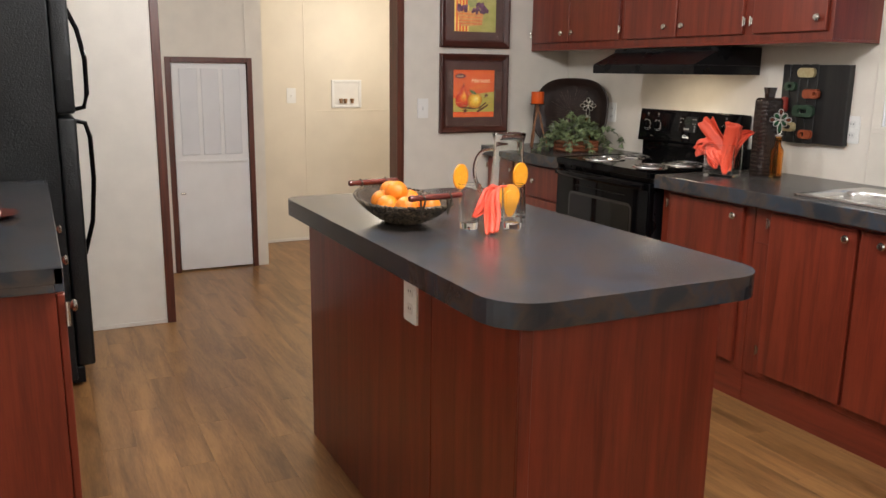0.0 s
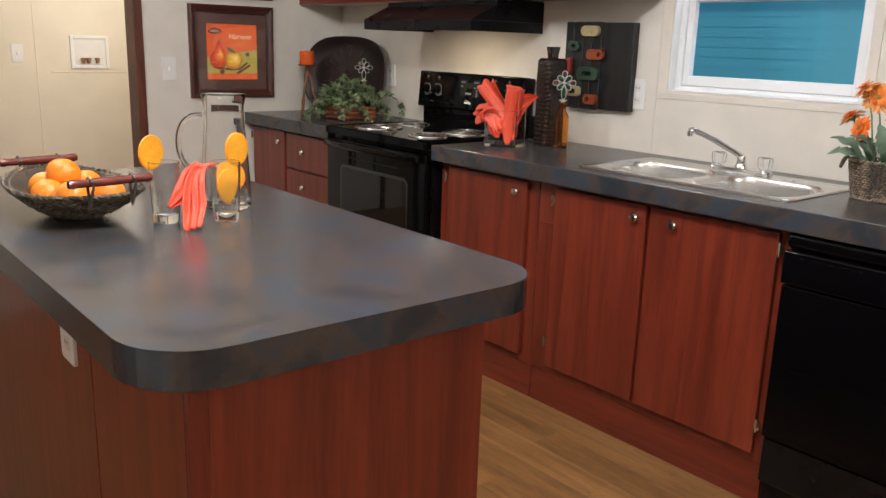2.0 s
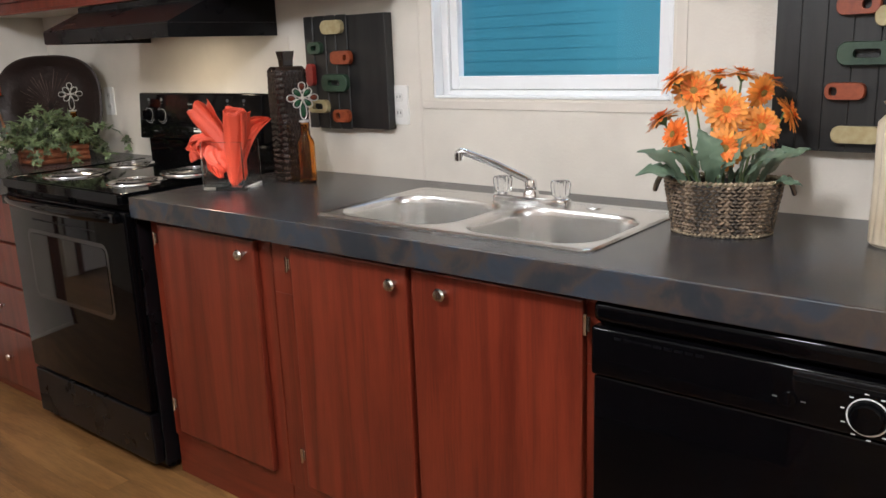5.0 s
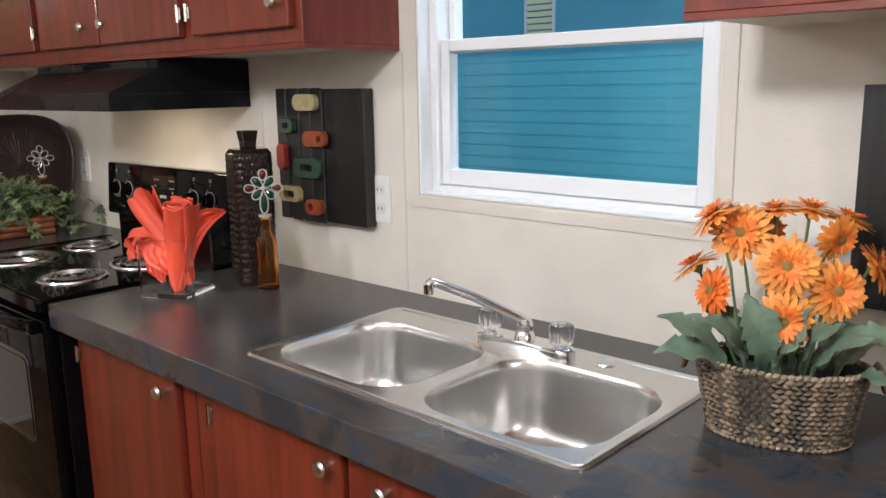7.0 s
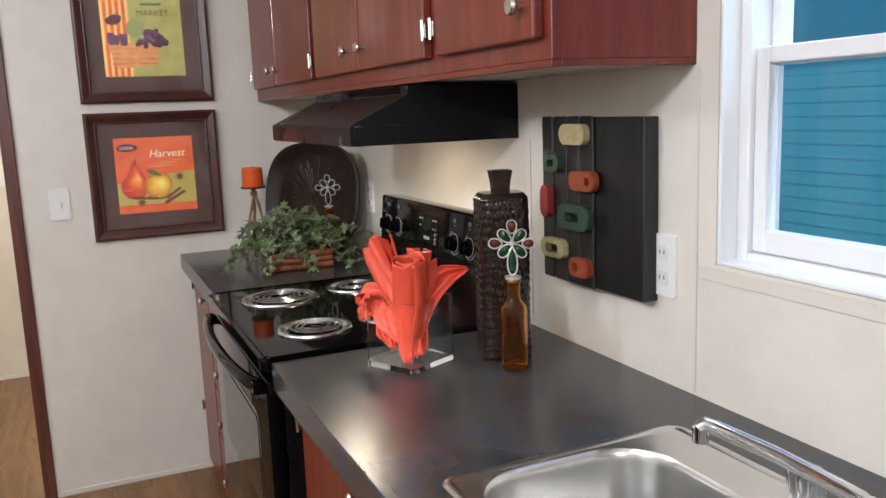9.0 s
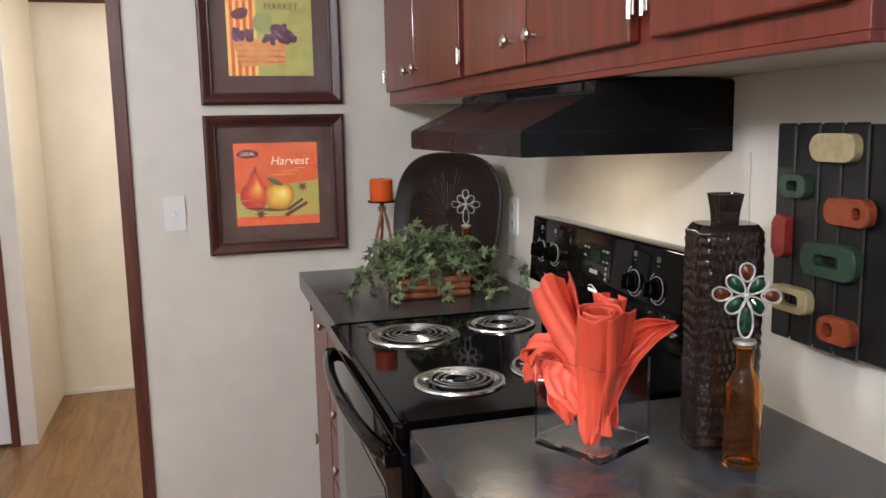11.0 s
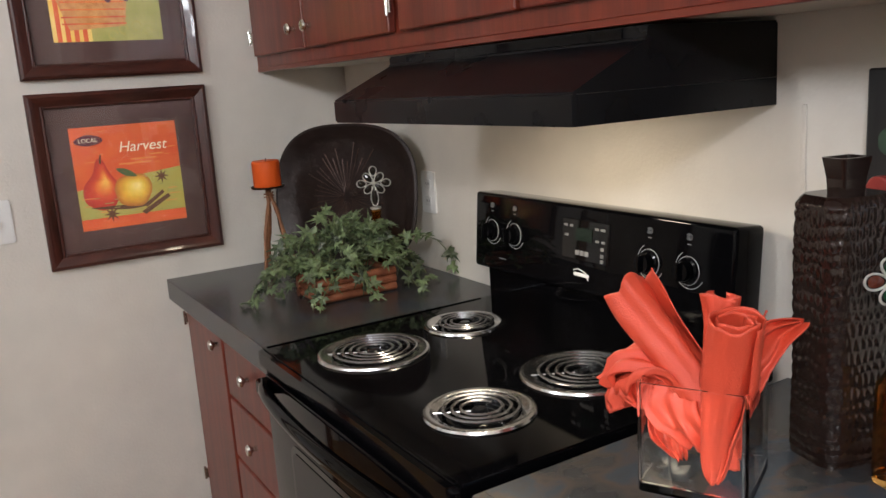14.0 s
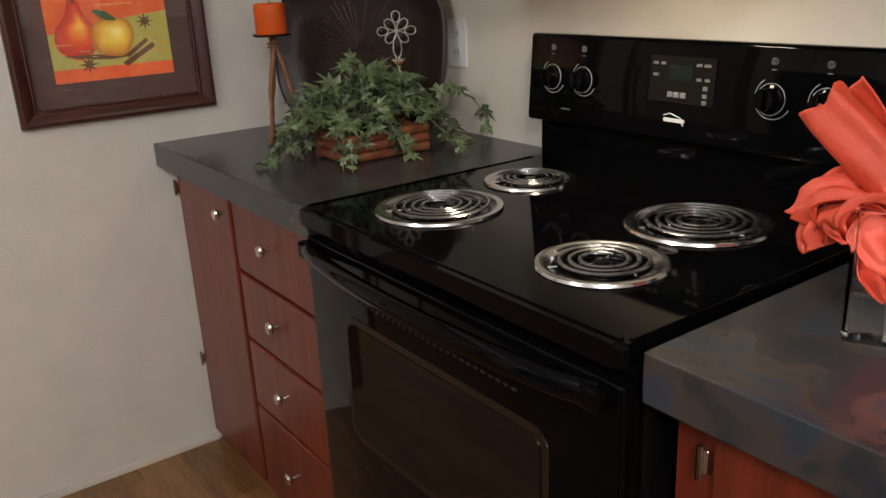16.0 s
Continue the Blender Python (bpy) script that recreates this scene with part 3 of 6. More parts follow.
# ---- left run of counter beside the refrigerator ----
lc = thing("base_cabinet", (-0.04, 2.69, 0), "cherry wood base cabinet beside the black refrigerator", "cabinet", "base cabinets")
part("body", box(-0.60, 0.0, 1.885 - 2.69, 3.525 - 2.69, 0.0, 0.856, 0.001, 1), CHERRY, lc)
for y0, y1 in ((1.90, 2.42), (2.44, 2.96), (2.98, 3.50)):
    d = part("door", box(0.001, 0.020, y0 - 2.69, y1 - 2.69, 0.10, 0.838, 0.004), CHERRY, lc)
    part("knob", knob_bm(pose(0.020, y0 - 2.69 + 0.05, 0.795) @ pose(0, 0, 0, 0, 90, 0)), NICKEL, d, smooth=True)
    for z in (0.79, 0.20):
        part("hinge", rod((0.024, y0 - 2.69 - 0.006, z - 0.03), (0.024, y0 - 2.69 - 0.006, z + 0.03), 0.005, n=8), NICKEL, d)
lt = thing("countertop", (-0.02, 2.69, 0.914), "dark slate-look laminate countertop beside the refrigerator", "countertop", "countertops")
part("top", box(-0.62, -0.003, 1.85 - 2.69, 3.53 - 2.69, -0.038, 0), SLATE, lt)
part("front_edge", box(-0.022, 0, 1.85 - 2.69, 3.53 - 2.69, -0.058, 0.0006, 0.0025), SLATE, lt)
part("end_edge", box(-0.62, -0.0225, 1.85 - 2.69, 1.872 - 2.69, -0.058, -0.0385), SLATE, lt)
pl = thing("serving_plate", (-0.20, 2.62, 0.914), "dark red plate on the countertop", "plate")
part("dish", lathe([(0, 0.006), (0.045, 0.006), (0.085, 0.018), (0.088, 0.017), (0.050, 0.0), (0, 0)], 32), mat("red_brown_glaze", (0.10, 0.022, 0.016), 0.2, 0, 0, 1, 0.1, 10), pl, smooth=True)
for i, (x, y) in enumerate(((-0.01, -0.02), (0.02, 0.015), (-0.03, 0.025))):
    c = thing("marshmallow", (-0.20 + x, 2.62 + y, 0.9205), "soft white round sweet on a plate", "sweet", "sweets on the plate")
    part("body", lathe([(0, 0), (0.011, 0), (0.014, 0.004), (0.014, 0.013), (0.011, 0.017), (0, 0.017)], 16), mat("marshmallow_white", (0.78, 0.74, 0.70), 0.8), c, smooth=True)


# ---- upper cabinets ----
UZ0, UZ1, UFX = 1.505, 2.27, 2.865
CREAM_BOARD = mat("cream_board", (0.60, 0.54, 0.45), 0.6, 0, 0.05, 90, 0.05, 6)


def upper_cabinet(y0, y1, doors, label):
    c = (y0 + y1) / 2
    t = thing("upper_cabinet", (UFX, c, UZ0), label, "cabinet", "upper cabinets")
    part("body", box(0.001, WX - UFX - 0.001, y0 - c, y1 - c, 0.012, UZ1 - UZ0, 0.001, 1), CHERRY, t)
    part("bottom_panel", box(0.020, WX - UFX - 0.002, y0 - c + 0.010, y1 - c - 0.010, 0.004, 0.0118), CREAM_BOARD, t, "pale board underside")
    part("bottom_rail", box(0.0, 0.019, y0 - c, y1 - c, 0, 0.0118, 0.001, 1), CHERRY_SIDE, t)
    part("side_lip", box(0.0195, WX - UFX - 0.001, y0 - c, y0 - c + 0.0098, 0.0, 0.0118, 0.001, 1), CHERRY_SIDE, t)
    for a, b, knob, hinges in doors:
        door("door", t, -0.020, a - c, b - c, 0.045, UZ1 - UZ0 - 0.03, (knob - c, 0.098), [(h - c, z) for h in hinges for z in (0.10, 0.62)], 0.0205)
    return t


upper_cabinet(2.170, YF - 0.002, ((3.998, 4.392, 4.050, (4.402,)), (3.524, 3.988, 3.942, (3.514,)), (3.072, 3.476, 3.140, ()), (2.638, 3.060, 3.014, (2.627,)), (2.192, 2.576, 2.226, (2.587,))),
              "cherry wood wall cabinet with five slab doors")
upper_cabinet(0.16, 1.300, ((0.86, 1.275, 0.91, (1.285,)), (0.42, 0.845, 0.80, ())), "cherry wood wall cabinet beside the window")

# ---- range hood ----
hd = thing("range_hood", (2.728, 3.185, 1.370), "black sloped range hood under the cabinets", "range hood")
prof = [(0.426, 0.132), (0.142, 0.132), (0.142, 0.112), (0.0, 0.046), (0.0, 0.0), (0.010, 0.0), (0.010, 0.044), (0.426, 0.044)]
bm = bmesh.new()
a = [bm.verts.new((x, 2.797 - 3.185, z)) for x, z in prof]
b = [bm.verts.new((x, 3.574 - 3.185, z)) for x, z in prof]
for k in range(len(prof)):
    bm.faces.new((a[k], a[(k + 1) % 8], b[(k + 1) % 8], b[k]))
bm.faces.new(a)
bm.faces.new(b[::-1])
bmesh.ops.bevel(bm, geom=[e for e in bm.edges if abs(e.verts[0].co.y - e.verts[1].co.y) > 0.1][:5], offset=0.003, segments=2, affect="EDGES")
part("body", bm, BLACK_SATIN, hd)
for y0, y1 in ((-0.388, -0.380), (0.381, 0.389)):
    part("side_skirt", box(0.0105, 0.426, y0, y1, 0.0, 0.0435), BLACK_SATIN, hd)
part("filter", box(0.22, 0.415, -0.25, 0.25, 0.038, 0.0435), mat("grease_filter", (0.25, 0.25, 0.25), 0.4, 0.8, 0.6, 300, 0.2, 40), hd)
part("lens", box(0.040, 0.130, -0.085, 0.045, 0.0385, 0.0435, 0.001, 1), glow("hood_lens", (1, 0.9, 0.75), 2.0), hd, "lit frosted lamp lens")
part("vent_strip", box(0.1385, 0.1415, -0.34, 0.05, 0.115, 0.130), BLACK, hd)

# ---- stove ----
st = thing("electric_stove", (2.50, 3.162, 0), "black freestanding electric stove with four coil burners", "stove")
S0, S1 = 2.778 - 3.162, 3.546 - 3.162
part("body", box(0.035, 0.645, S0 + 0.002, S1 - 0.002, 0.03, 0.895, 0.003), BLACK_SATIN, st)
bm = prism(rounded(-0.012, 0.60, S0, S1, 0.014, 6), 0.893, 0.922, 0.009, None, 5)
top = part("cooktop", bm, BLACK, st, "glossy black enamel cooktop")
for x0, x1, y0, y1 in ((0.0, 0.008, S0 + 0.012, S1 - 0.012), (0.01, 0.55, S0 + 0.002, S0 + 0.008), (0.01, 0.55, S1 - 0.008, S1 - 0.002)):
    part("rim", box(x0, x1, y0, y1, 0.9215, 0.9245, 0.0012, 2), BLACK, top)


def spiral(turns, r0, r1, z, radius):
    n = int(turns * 26)
    return tube([((r0 + (r1 - r0) * i / n) * math.cos(2 * math.pi * turns * i / n), (r0 + (r1 - r0) * i / n) * math.sin(2 * math.pi * turns * i / n), z) for i in range(n + 1)], radius, 7, False, 0.75)


for x, y, r in ((2.668, 3.357, 0.113), (2.905, 3.388, 0.089), (2.664, 2.972, 0.093), (2.900, 2.995, 0.113)):
    m = pose(x - 2.50, y - 3.162, 0.922)
    pan = part("burner", lathe([(r, 0.001), (r - 0.002, 0.005), (r - 0.008, 0.0062), (r - 0.014, 0.0045), (r * 0.78, 0.0005), (r * 0.55, -0.002), (r * 0.30, -0.004), (0.024, -0.0048), (0.021, -0.012), (0.0, -0.012)], 56), PAN, st, "chrome drip pan with a dark coil", True, m)
    part("coil", spiral(4.2 if r > 0.1 else 3.3, 0.024, r - 0.022, 0.0075, 0.0036), COIL, pan, "", True)
    part("coil_hub", lathe([(0, 0.006), (0.010, 0.006), (0.013, 0.003), (0.013, -0.0118), (0, -0.0118)], 20), BLACK_SATIN, pan, "", True)
    bm = bmesh.new()
    for k in range(3):
        ang = 2 * math.pi * k / 3 + 0.5
        join(bm, rod((0.014 * math.cos(ang), 0.014 * math.sin(ang), 0.001), ((r - 0.012) * math.cos(ang), (r - 0.012) * math.sin(ang), 0.001), 0.0018, n=6))
    part("support", bm, CHROME, pan)

# back panel
part("riser", box(0.585, 0.650, S0 + 0.012, S1 + 0.006, 0.90, 1.010, 0.006), BLACK, st)
PANEL_M = pose(0.552, 0.010, 1.003, 0, 5, 0)
bm = box(0.0, 0.072, S0 + 0.014, S1 + 0.004, 0.0, 0.178, 0.008, 3)
bg = part("back_panel", bm, BLACK, st, "glossy black control panel", True, PANEL_M)


def ring_bm(r, w, m, n=32, depth=0.0012):
    return lathe([(r - w, 0), (r, 0), (r, depth), (r - w, depth), (r - w, 0)], n, m)


def arc_bm(r, a0, a1, x, y, z, w=0.0006):
    return tube([(x, y + r * math.cos(radians(a)), z + r * math.sin(radians(a))) for a in range(a0, a1 + 1, 9)], w, 5)


GREY_PRINT = mat("grey_print", (0.13, 0.13, 0.13), 0.5)
DIAL_PRINT = mat("pale_dial_print", (0.50, 0.50, 0.50), 0.5)
for y in (3.478, 3.392, 2.980, 2.888):
    yy = y - 3.162
    k = part("knob", lathe([(0, 0), (0.024, 0), (0.023, 0.005), (0.019, 0.007), (0.017, 0.022), (0, 0.023)], 28, pose(-0.0005, yy, 0.092) @ LOOK_W), BLACK, bg, "", True)
    part("knob_ring", ring_bm(0.0255, 0.0007, pose(-0.0005, yy, 0.092) @ LOOK_W), DIAL_PRINT, k)
    part("pointer", box(-0.0245, -0.0232, yy - 0.0012, yy + 0.0012, 0.094, 0.108), DIAL_PRINT, k)
    part("grip", box(-0.030, -0.022, yy - 0.003, yy + 0.003, 0.076, 0.108, 0.002), BLACK, k)
    part("dial_arc", arc_bm(0.033, -150, 60, -0.0006, yy - 0.004, 0.094), DIAL_PRINT, bg)
    part("mark", box(-0.0012, -0.0002, yy - 0.004, yy + 0.004, 0.137, 0.139), GREY_PRINT, bg)
    bm = sash_ring(-0.0012, -0.0002, yy - 0.0042, yy + 0.0042, 0.147, 0.155, 0.0011)
    part("mark", bm, GREY_PRINT, bg)
clock = part("display", box(-0.002, -0.0003, -0.078, 0.062, 0.068, 0.150, 0.001, 1), BLACK_GLASS, bg)
part("clock_face", box(-0.003, -0.0021, -0.030, 0.020, 0.108, 0.134), mat("green_display", (0.004, 0.011, 0.007), 0.15), clock)
for y, z, w in ((0.050, 0.136, 0.012), (0.033, 0.136, 0.010), (0.048, 0.116, 0.012), (-0.043, 0.136, 0.012), (-0.060, 0.136, 0.014), (-0.045, 0.112, 0.010), (-0.062, 0.112, 0.010)):
    part("button_print", box(-0.003, -0.0021, y - w / 2, y + w / 2, z - 0.0025, z + 0.0025), GREY_PRINT, clock)
for y in (0.014, 0.0, -0.014):
    part("button", box(-0.0035, -0.0004, y - 0.006, y + 0.006, 0.078, 0.088, 0.001, 1), mat("grey_button", (0.20, 0.20, 0.20), 0.5), clock)
for z in (0.098, 0.085, 0.074):
    part("button", box(-0.0035, -0.0004, -0.064, -0.054, z - 0.004, z + 0.004, 0.001, 1), GREY_PRINT, clock)
part("badge", prism(rounded(-0.024, 0.022, -0.003, 0.004, 0.0025, 3), 0.0, 0.001, 0, pose(-0.0003, 0.0, 0.038) @ FACE_W), PRINT_WHITE, bg)
part("badge", tube([(-0.0008, 0.024, 0.046), (-0.0008, 0.01, 0.050), (-0.0008, -0.012, 0.044), (-0.0008, -0.02, 0.030)], 0.0012, 5), PRINT_WHITE, bg)
part("mark", box(-0.0012, -0.0002, 0.26, 0.285, 0.030, 0.0325), GREY_PRINT, bg)

# oven door, handle and drawer
od = part("oven_door", box(-0.002, 0.034, S0 + 0.004, S1 - 0.004, 0.225, 0.868, 0.007, 3), BLACK, st, "glossy black oven door", True)
part("window", prism(rounded(-0.247, 0.247, 0.524, 0.742, 0.022, 8), 0.0, 0.0012, 0, pose(-0.0034, 0, 0) @ FACE_W), BLACK_GLASS, od, "dark oven glass")
trim = prism(rounded(-0.262, 0.262, 0.508, 0.757, 0.034, 8), 0.0, 0.0016, 0.0008, pose(-0.0016, 0, 0) @ FACE_W)
part("window_trim", trim, mat("dark_steel_trim", (0.09, 0.09, 0.09), 0.16, 0.95), od)
n = 16
pts = []
for i in range(n + 1):
    u = i / n
    y = S0 + 0.03 + (S1 - S0 - 0.06) * u
    pts.append((-0.012 - 0.036 * math.sin(math.pi * u) ** 0.55, y, 0.853))
part("handle", tube(pts, 0.0135, 10, False, 1.25), BLACK, od, "", True)
for y in (S0 + 0.035, S1 - 0.035):
    part("handle_mount", box(-0.028, 0.0, y - 0.016, y + 0.016, 0.835, 0.867, 0.005), BLACK, od)
bm = bmesh.new()
for i in range(26):
    y = -0.20 + 0.016 * i
    box(-0.0032, -0.0018, y, y + 0.009, 0.790, 0.794, bm=bm)
part("vent_slots", bm, DARK_HOLE, od)
part("drawer", box(0.0, 0.034, S0 + 0.004, S1 - 0.004, 0.045, 0.215, 0.006, 2), BLACK_SATIN, st)
for x in (0.08, 0.58):
    for y in (S0 + 0.05, S1 - 0.05):
        part("foot", rod((x, y, 0), (x, y, 0.032), 0.016), BLACK_SATIN, st)

# ---- dishwasher ----
dw = thing("dishwasher", (2.53, 0.951, 0), "black built-in dishwasher with a round dial", "dishwasher")
D0, D1 = 0.662 - 0.951, 1.240 - 0.951
part("tub", box(0.03, 0.60, D0 + 0.004, D1 - 0.004, 0.02, 0.853, 0.002, 1), BLACK_SATIN, dw)
dd = part("door", box(0.0, 0.028, D0, D1, 0.246, 0.700, 0.004), BLACK, dw)
cp = part("control_panel", box(-0.012, 0.028, D0, D1, 0.706, 0.800, 0.006, 3), BLACK, dw, "black control panel", True)
part("top_lip", box(-0.010, 0.028, D0, D1, 0.806, 0.850, 0.016, 5), BLACK, dw, "", True)
for i in range(9):
    part("vent_slot", box(-0.0127, -0.0118, 0.075 + 0.019 * i, 0.089 + 0.019 * i, 0.782, 0.787), BLACK_SATIN, cp)
part("latch", box(-0.0150, -0.0118, -0.25, -0.07, 0.786, 0.796, 0.002, 1), BLACK_SATIN, cp)
kb = part("dial", lathe([(0, 0), (0.027, 0), (0.025, 0.010), (0.021, 0.014), (0, 0.015)], 32, pose(-0.0125, 0.770 - 0.951, 0.742) @ LOOK_W), BLACK, cp, "", True)
part("dial_ring", ring_bm(0.0305, 0.0022, pose(-0.0121, 0.770 - 0.951, 0.742) @ LOOK_W), PRINT_WHITE, kb)
for k in range(10):
    ang = radians(36 * k + 12)
    yy, zz = 0.770 - 0.951 + 0.037 * math.cos(ang), 0.742 + 0.037 * math.sin(ang)
    part("tick", box(-0.0130, -0.0121, yy - 0.003, yy + 0.003, zz - 0.0009, zz + 0.0009), PRINT_WHITE, cp)
part("selector", lathe([(0, 0), (0.013, 0), (0.012, 0.006), (0, 0.007)], 20, pose(-0.0125, 0.885 - 0.951, 0.744) @ LOOK_W), BLACK, cp, "", True)
for y in (0.907, 0.863):
    part("indicator", box(-0.0130, -0.0121, y - 0.951 - 0.004, y - 0.951 + 0.004, 0.743, 0.745), GREY_PRINT, cp)
part("badge", prism(rounded(-0.020, 0.020, -0.008, 0.008, 0.0078), 0, 0.0015, 0.0005, pose(-0.0121, 0.698 - 0.951, 0.757) @ FACE_W), mat("silver_badge", (0.55, 0.55, 0.55), 0.3, 0.8), cp)
part("kick_plate", box(0.010, 0.04, D0 + 0.002, D1 - 0.002, 0.10, 0.238, 0.004), BLACK_SATIN, dw)
part("toe_panel", box(0.055, 0.07, D0 + 0.002, D1 - 0.002, 0.0, 0.098, 0.003), BLACK_SATIN, dw)
part("side_seal", box(0.008, 0.025, D0 - 0.0055, D0 - 0.002, 0.02, 0.85), WHITE, dw, "thin white side seal")

# ---- sink ----
sk = thing("kitchen_sink", (2.8125, 1.675, 0.914), "stainless steel double bowl sink with a chrome faucet", "sink")
cx, cy = 2.8125, 1.675


def bowl_hole(bm, bx0, bx1, by0, by1, ox0, ox1, oy0, oy1, r, z, depth):
    inner = rounded(bx0, bx1, by0, by1, r, 6)
    vin = [bm.verts.new((x, y, z)) for x, y in inner]
    corner = [bm.verts.new((x, y, z)) for x, y in ((ox1, oy0), (ox1, oy1), (ox0, oy1), (ox0, oy0))]
    n, q = len(inner), 7
    for k in range(4):
        for i in range(q - 1):
            bm.faces.new((vin[k * q + i], vin[k * q + i + 1], corner[k]))
        j = (k + 1) % 4
        bm.faces.new((vin[k * q + q - 1], vin[(j * q) % n], corner[j], corner[k]))
    mx, my = (bx0 + bx1) / 2, (by0 + by1) / 2
    last = vin
    for s, dz in ((0.988, -0.003), (0.974, -0.009), (0.966, -0.020), (0.935, -depth * 0.58), (0.915, -depth * 0.76), (0.88, -depth * 0.88), (0.82, -depth * 0.955), (0.73, -depth * 0.99), (0.58, -depth), (0.14, -depth - 0.004)):
        ring = [bm.verts.new((mx + (x - mx) * s, my + (y - my) * s, z + dz)) for x, y in inner]
        for i in range(n):
            bm.faces.new((last[i], last[(i + 1) % n], ring[(i + 1) % n], ring[i]))
        last = ring
    bm.faces.new(last)


X0, X1, Y0, Y1 = SX0 - cx, SX1 - cx, SY0 - cy, SY1 - cy
bm = bmesh.new()
bowl_hole(bm, 2.624 - cx, 2.936 - cx, 1.684 - cy, 2.040 - cy, X0 + 0.016, 2.94 - cx, 1.667 - cy, Y1 - 0.016, 0.092, 0.0035, 0.155)
part("basin", bm, STEEL, sk, "", True)
bm = bmesh.new()
bowl_hole(bm, 2.624 - cx, 2.936 - cx, 1.310 - cy, 1.652 - cy, X0 + 0.016, 2.94 - cx, Y0 + 0.016, 1.667 - cy, 0.092, 0.0035, 0.155)
part("basin", bm, STEEL, sk, "", True)
part("deck", box(2.94 - cx, X1 - 0.014, Y0 + 0.016, Y1 - 0.016, 0.0005, 0.0035), STEEL, sk)
outline = rounded(X0, X1, Y0, Y1, 0.028, 6)
inner = rounded(X0 + 0.018, X1 - 0.018, Y0 + 0.018, Y1 - 0.018, 0.012, 6)
bm = bmesh.new()
loops = []
for pts, z in ((outline, 0.0004), (outline, 0.0025), (rounded(X0 + 0.005, X1 - 0.005, Y0 + 0.005, Y1 - 0.005, 0.024, 6), 0.0062), (rounded(X0 + 0.011, X1 - 0.011, Y0 + 0.011, Y1 - 0.011, 0.018, 6), 0.0062), (inner, 0.0032)):
    loops.append([bm.verts.new((x, y, z)) for x, y in pts])
for a, b in zip(loops, loops[1:]):
    for i in range(len(a)):
        bm.faces.new((a[i], a[(i + 1) % len(a)], b[(i + 1) % len(a)], b[i]))
part("rim", bm, STEEL, sk, "", True)
for y in (1.862, 1.481):
    d = part("drain", lathe([(0, 0.002), (0.018, 0.001), (0.030, 0.0035), (0.040, 0.004), (0.041, 0.0)], 28, pose(2.78 - cx, y - cy, -0.1565)), CHROME, sk, "", True)
part("hole_cover", lathe([(0, 0.005), (0.012, 0.005), (0.020, 0.002), (0.021, 0.0)], 24, pose(2.990 - cx, 1.489 - cy, 0.0036)), STEEL, sk, "", True)

fc = thing("faucet", (2.968, 1.657, 0.9176), "chrome kitchen faucet with two clear acrylic handles", "faucet")
part("base_plate", prism(rounded(-0.024, 0.024, -0.112, 0.112, 0.022), 0.0, 0.020, 0.008, None, 3), CHROME, fc, "", True)
part("spout_post", lathe([(0.021, 0.018), (0.019, 0.030), (0.015, 0.036), (0.016, 0.050), (0.013, 0.060), (0, 0.062)], 24), CHROME, fc, "", True)
tip = Vector((2.822 - 2.968, 1.765 - 1.657, 1.062 - 0.9176))
part("spout", tube([(0.0, 0.0, 0.045), (-0.004, 0.004, 0.060), (-0.022, 0.017, 0.072), tip * 0.55 + Vector((0, 0, 0.012)) + Vector((0, 0, 0.018)), tip * 0.93 + Vector((0, 0, 0.005)), tip, tip + Vector((-0.006, 0.004, -0.006))], lambda u: 0.011 - 0.003 * u, 12), CHROME, fc, "", True)
part("aerator", lathe([(0, 0), (0.010, 0), (0.010, 0.018), (0, 0.018)], 18, pose(tip.x - 0.004, tip.y + 0.003, tip.z - 0.023)), CHROME, fc, "", True)
for y in (-0.086, 0.086):
    bm = bmesh.new()
    ring = []
    for z, r in ((0.024, 0.015), (0.030, 0.021), (0.056, 0.024), (0.064, 0.020), (0.066, 0.0)):
        if r == 0:
            ring.append([bm.verts.new((0, y, z))] * 32)
            continue
        ring.append([bm.verts.new(((r + 0.0016 * (-1) ** i) * math.cos(math.pi * i / 16), y + (r + 0.0016 * (-1) ** i) * math.sin(math.pi * i / 16), z)) for i in range(32)])
    for a, b in zip(ring, ring[1:]):
        for i in range(32):
            f = [a[i], a[(i + 1) % 32], b[(i + 1) % 32], b[i]]
            bm.faces.new(f if b[0] is not b[1] else f[:3])
    bm.faces.new(ring[0][::-1])
    h = part("handle", bm, ACRYLIC, fc, "clear fluted acrylic handle", True)
    part("collar", lathe([(0.012, 0.018), (0.014, 0.023), (0, 0.0235)], 18, pose(0, y, 0)), CHROME, h)
    part("cap", lathe([(0, 0.068), (0.009, 0.0665), (0.009, 0.060), (0, 0.060)], 16, pose(0, y, 0)), CHROME, h)

# ---- ceiling lamps ----
def dome(x, y, z):
    t = thing("ceiling_light", (x, y, z), "round white glass dome ceiling light, lit", "ceiling light", "ceiling lights")
    part("base", lathe([(0, 0), (0.15, 0), (0.15, -0.018), (0, -0.018)], 40), WHITE, t, "", True)
    part("shade", lathe([(0.145, -0.019), (0.14, -0.05), (0.11, -0.085), (0.06, -0.105), (0, -0.112)], 40), DOME, t, "lit frosted glass", True)


# These kitchen domes are out of view, added to go with the assumed lamps.
for x, y in ASSUMED_DOMES:
    dome(x, y, CEIL)
dome(2.36, 5.40, UCEIL)


# ---- small things ----
def cloth(rgb, name, rough=0.75):
    return mat(name, rgb, rough, 0, 0.25, 420, 0.08, 12)


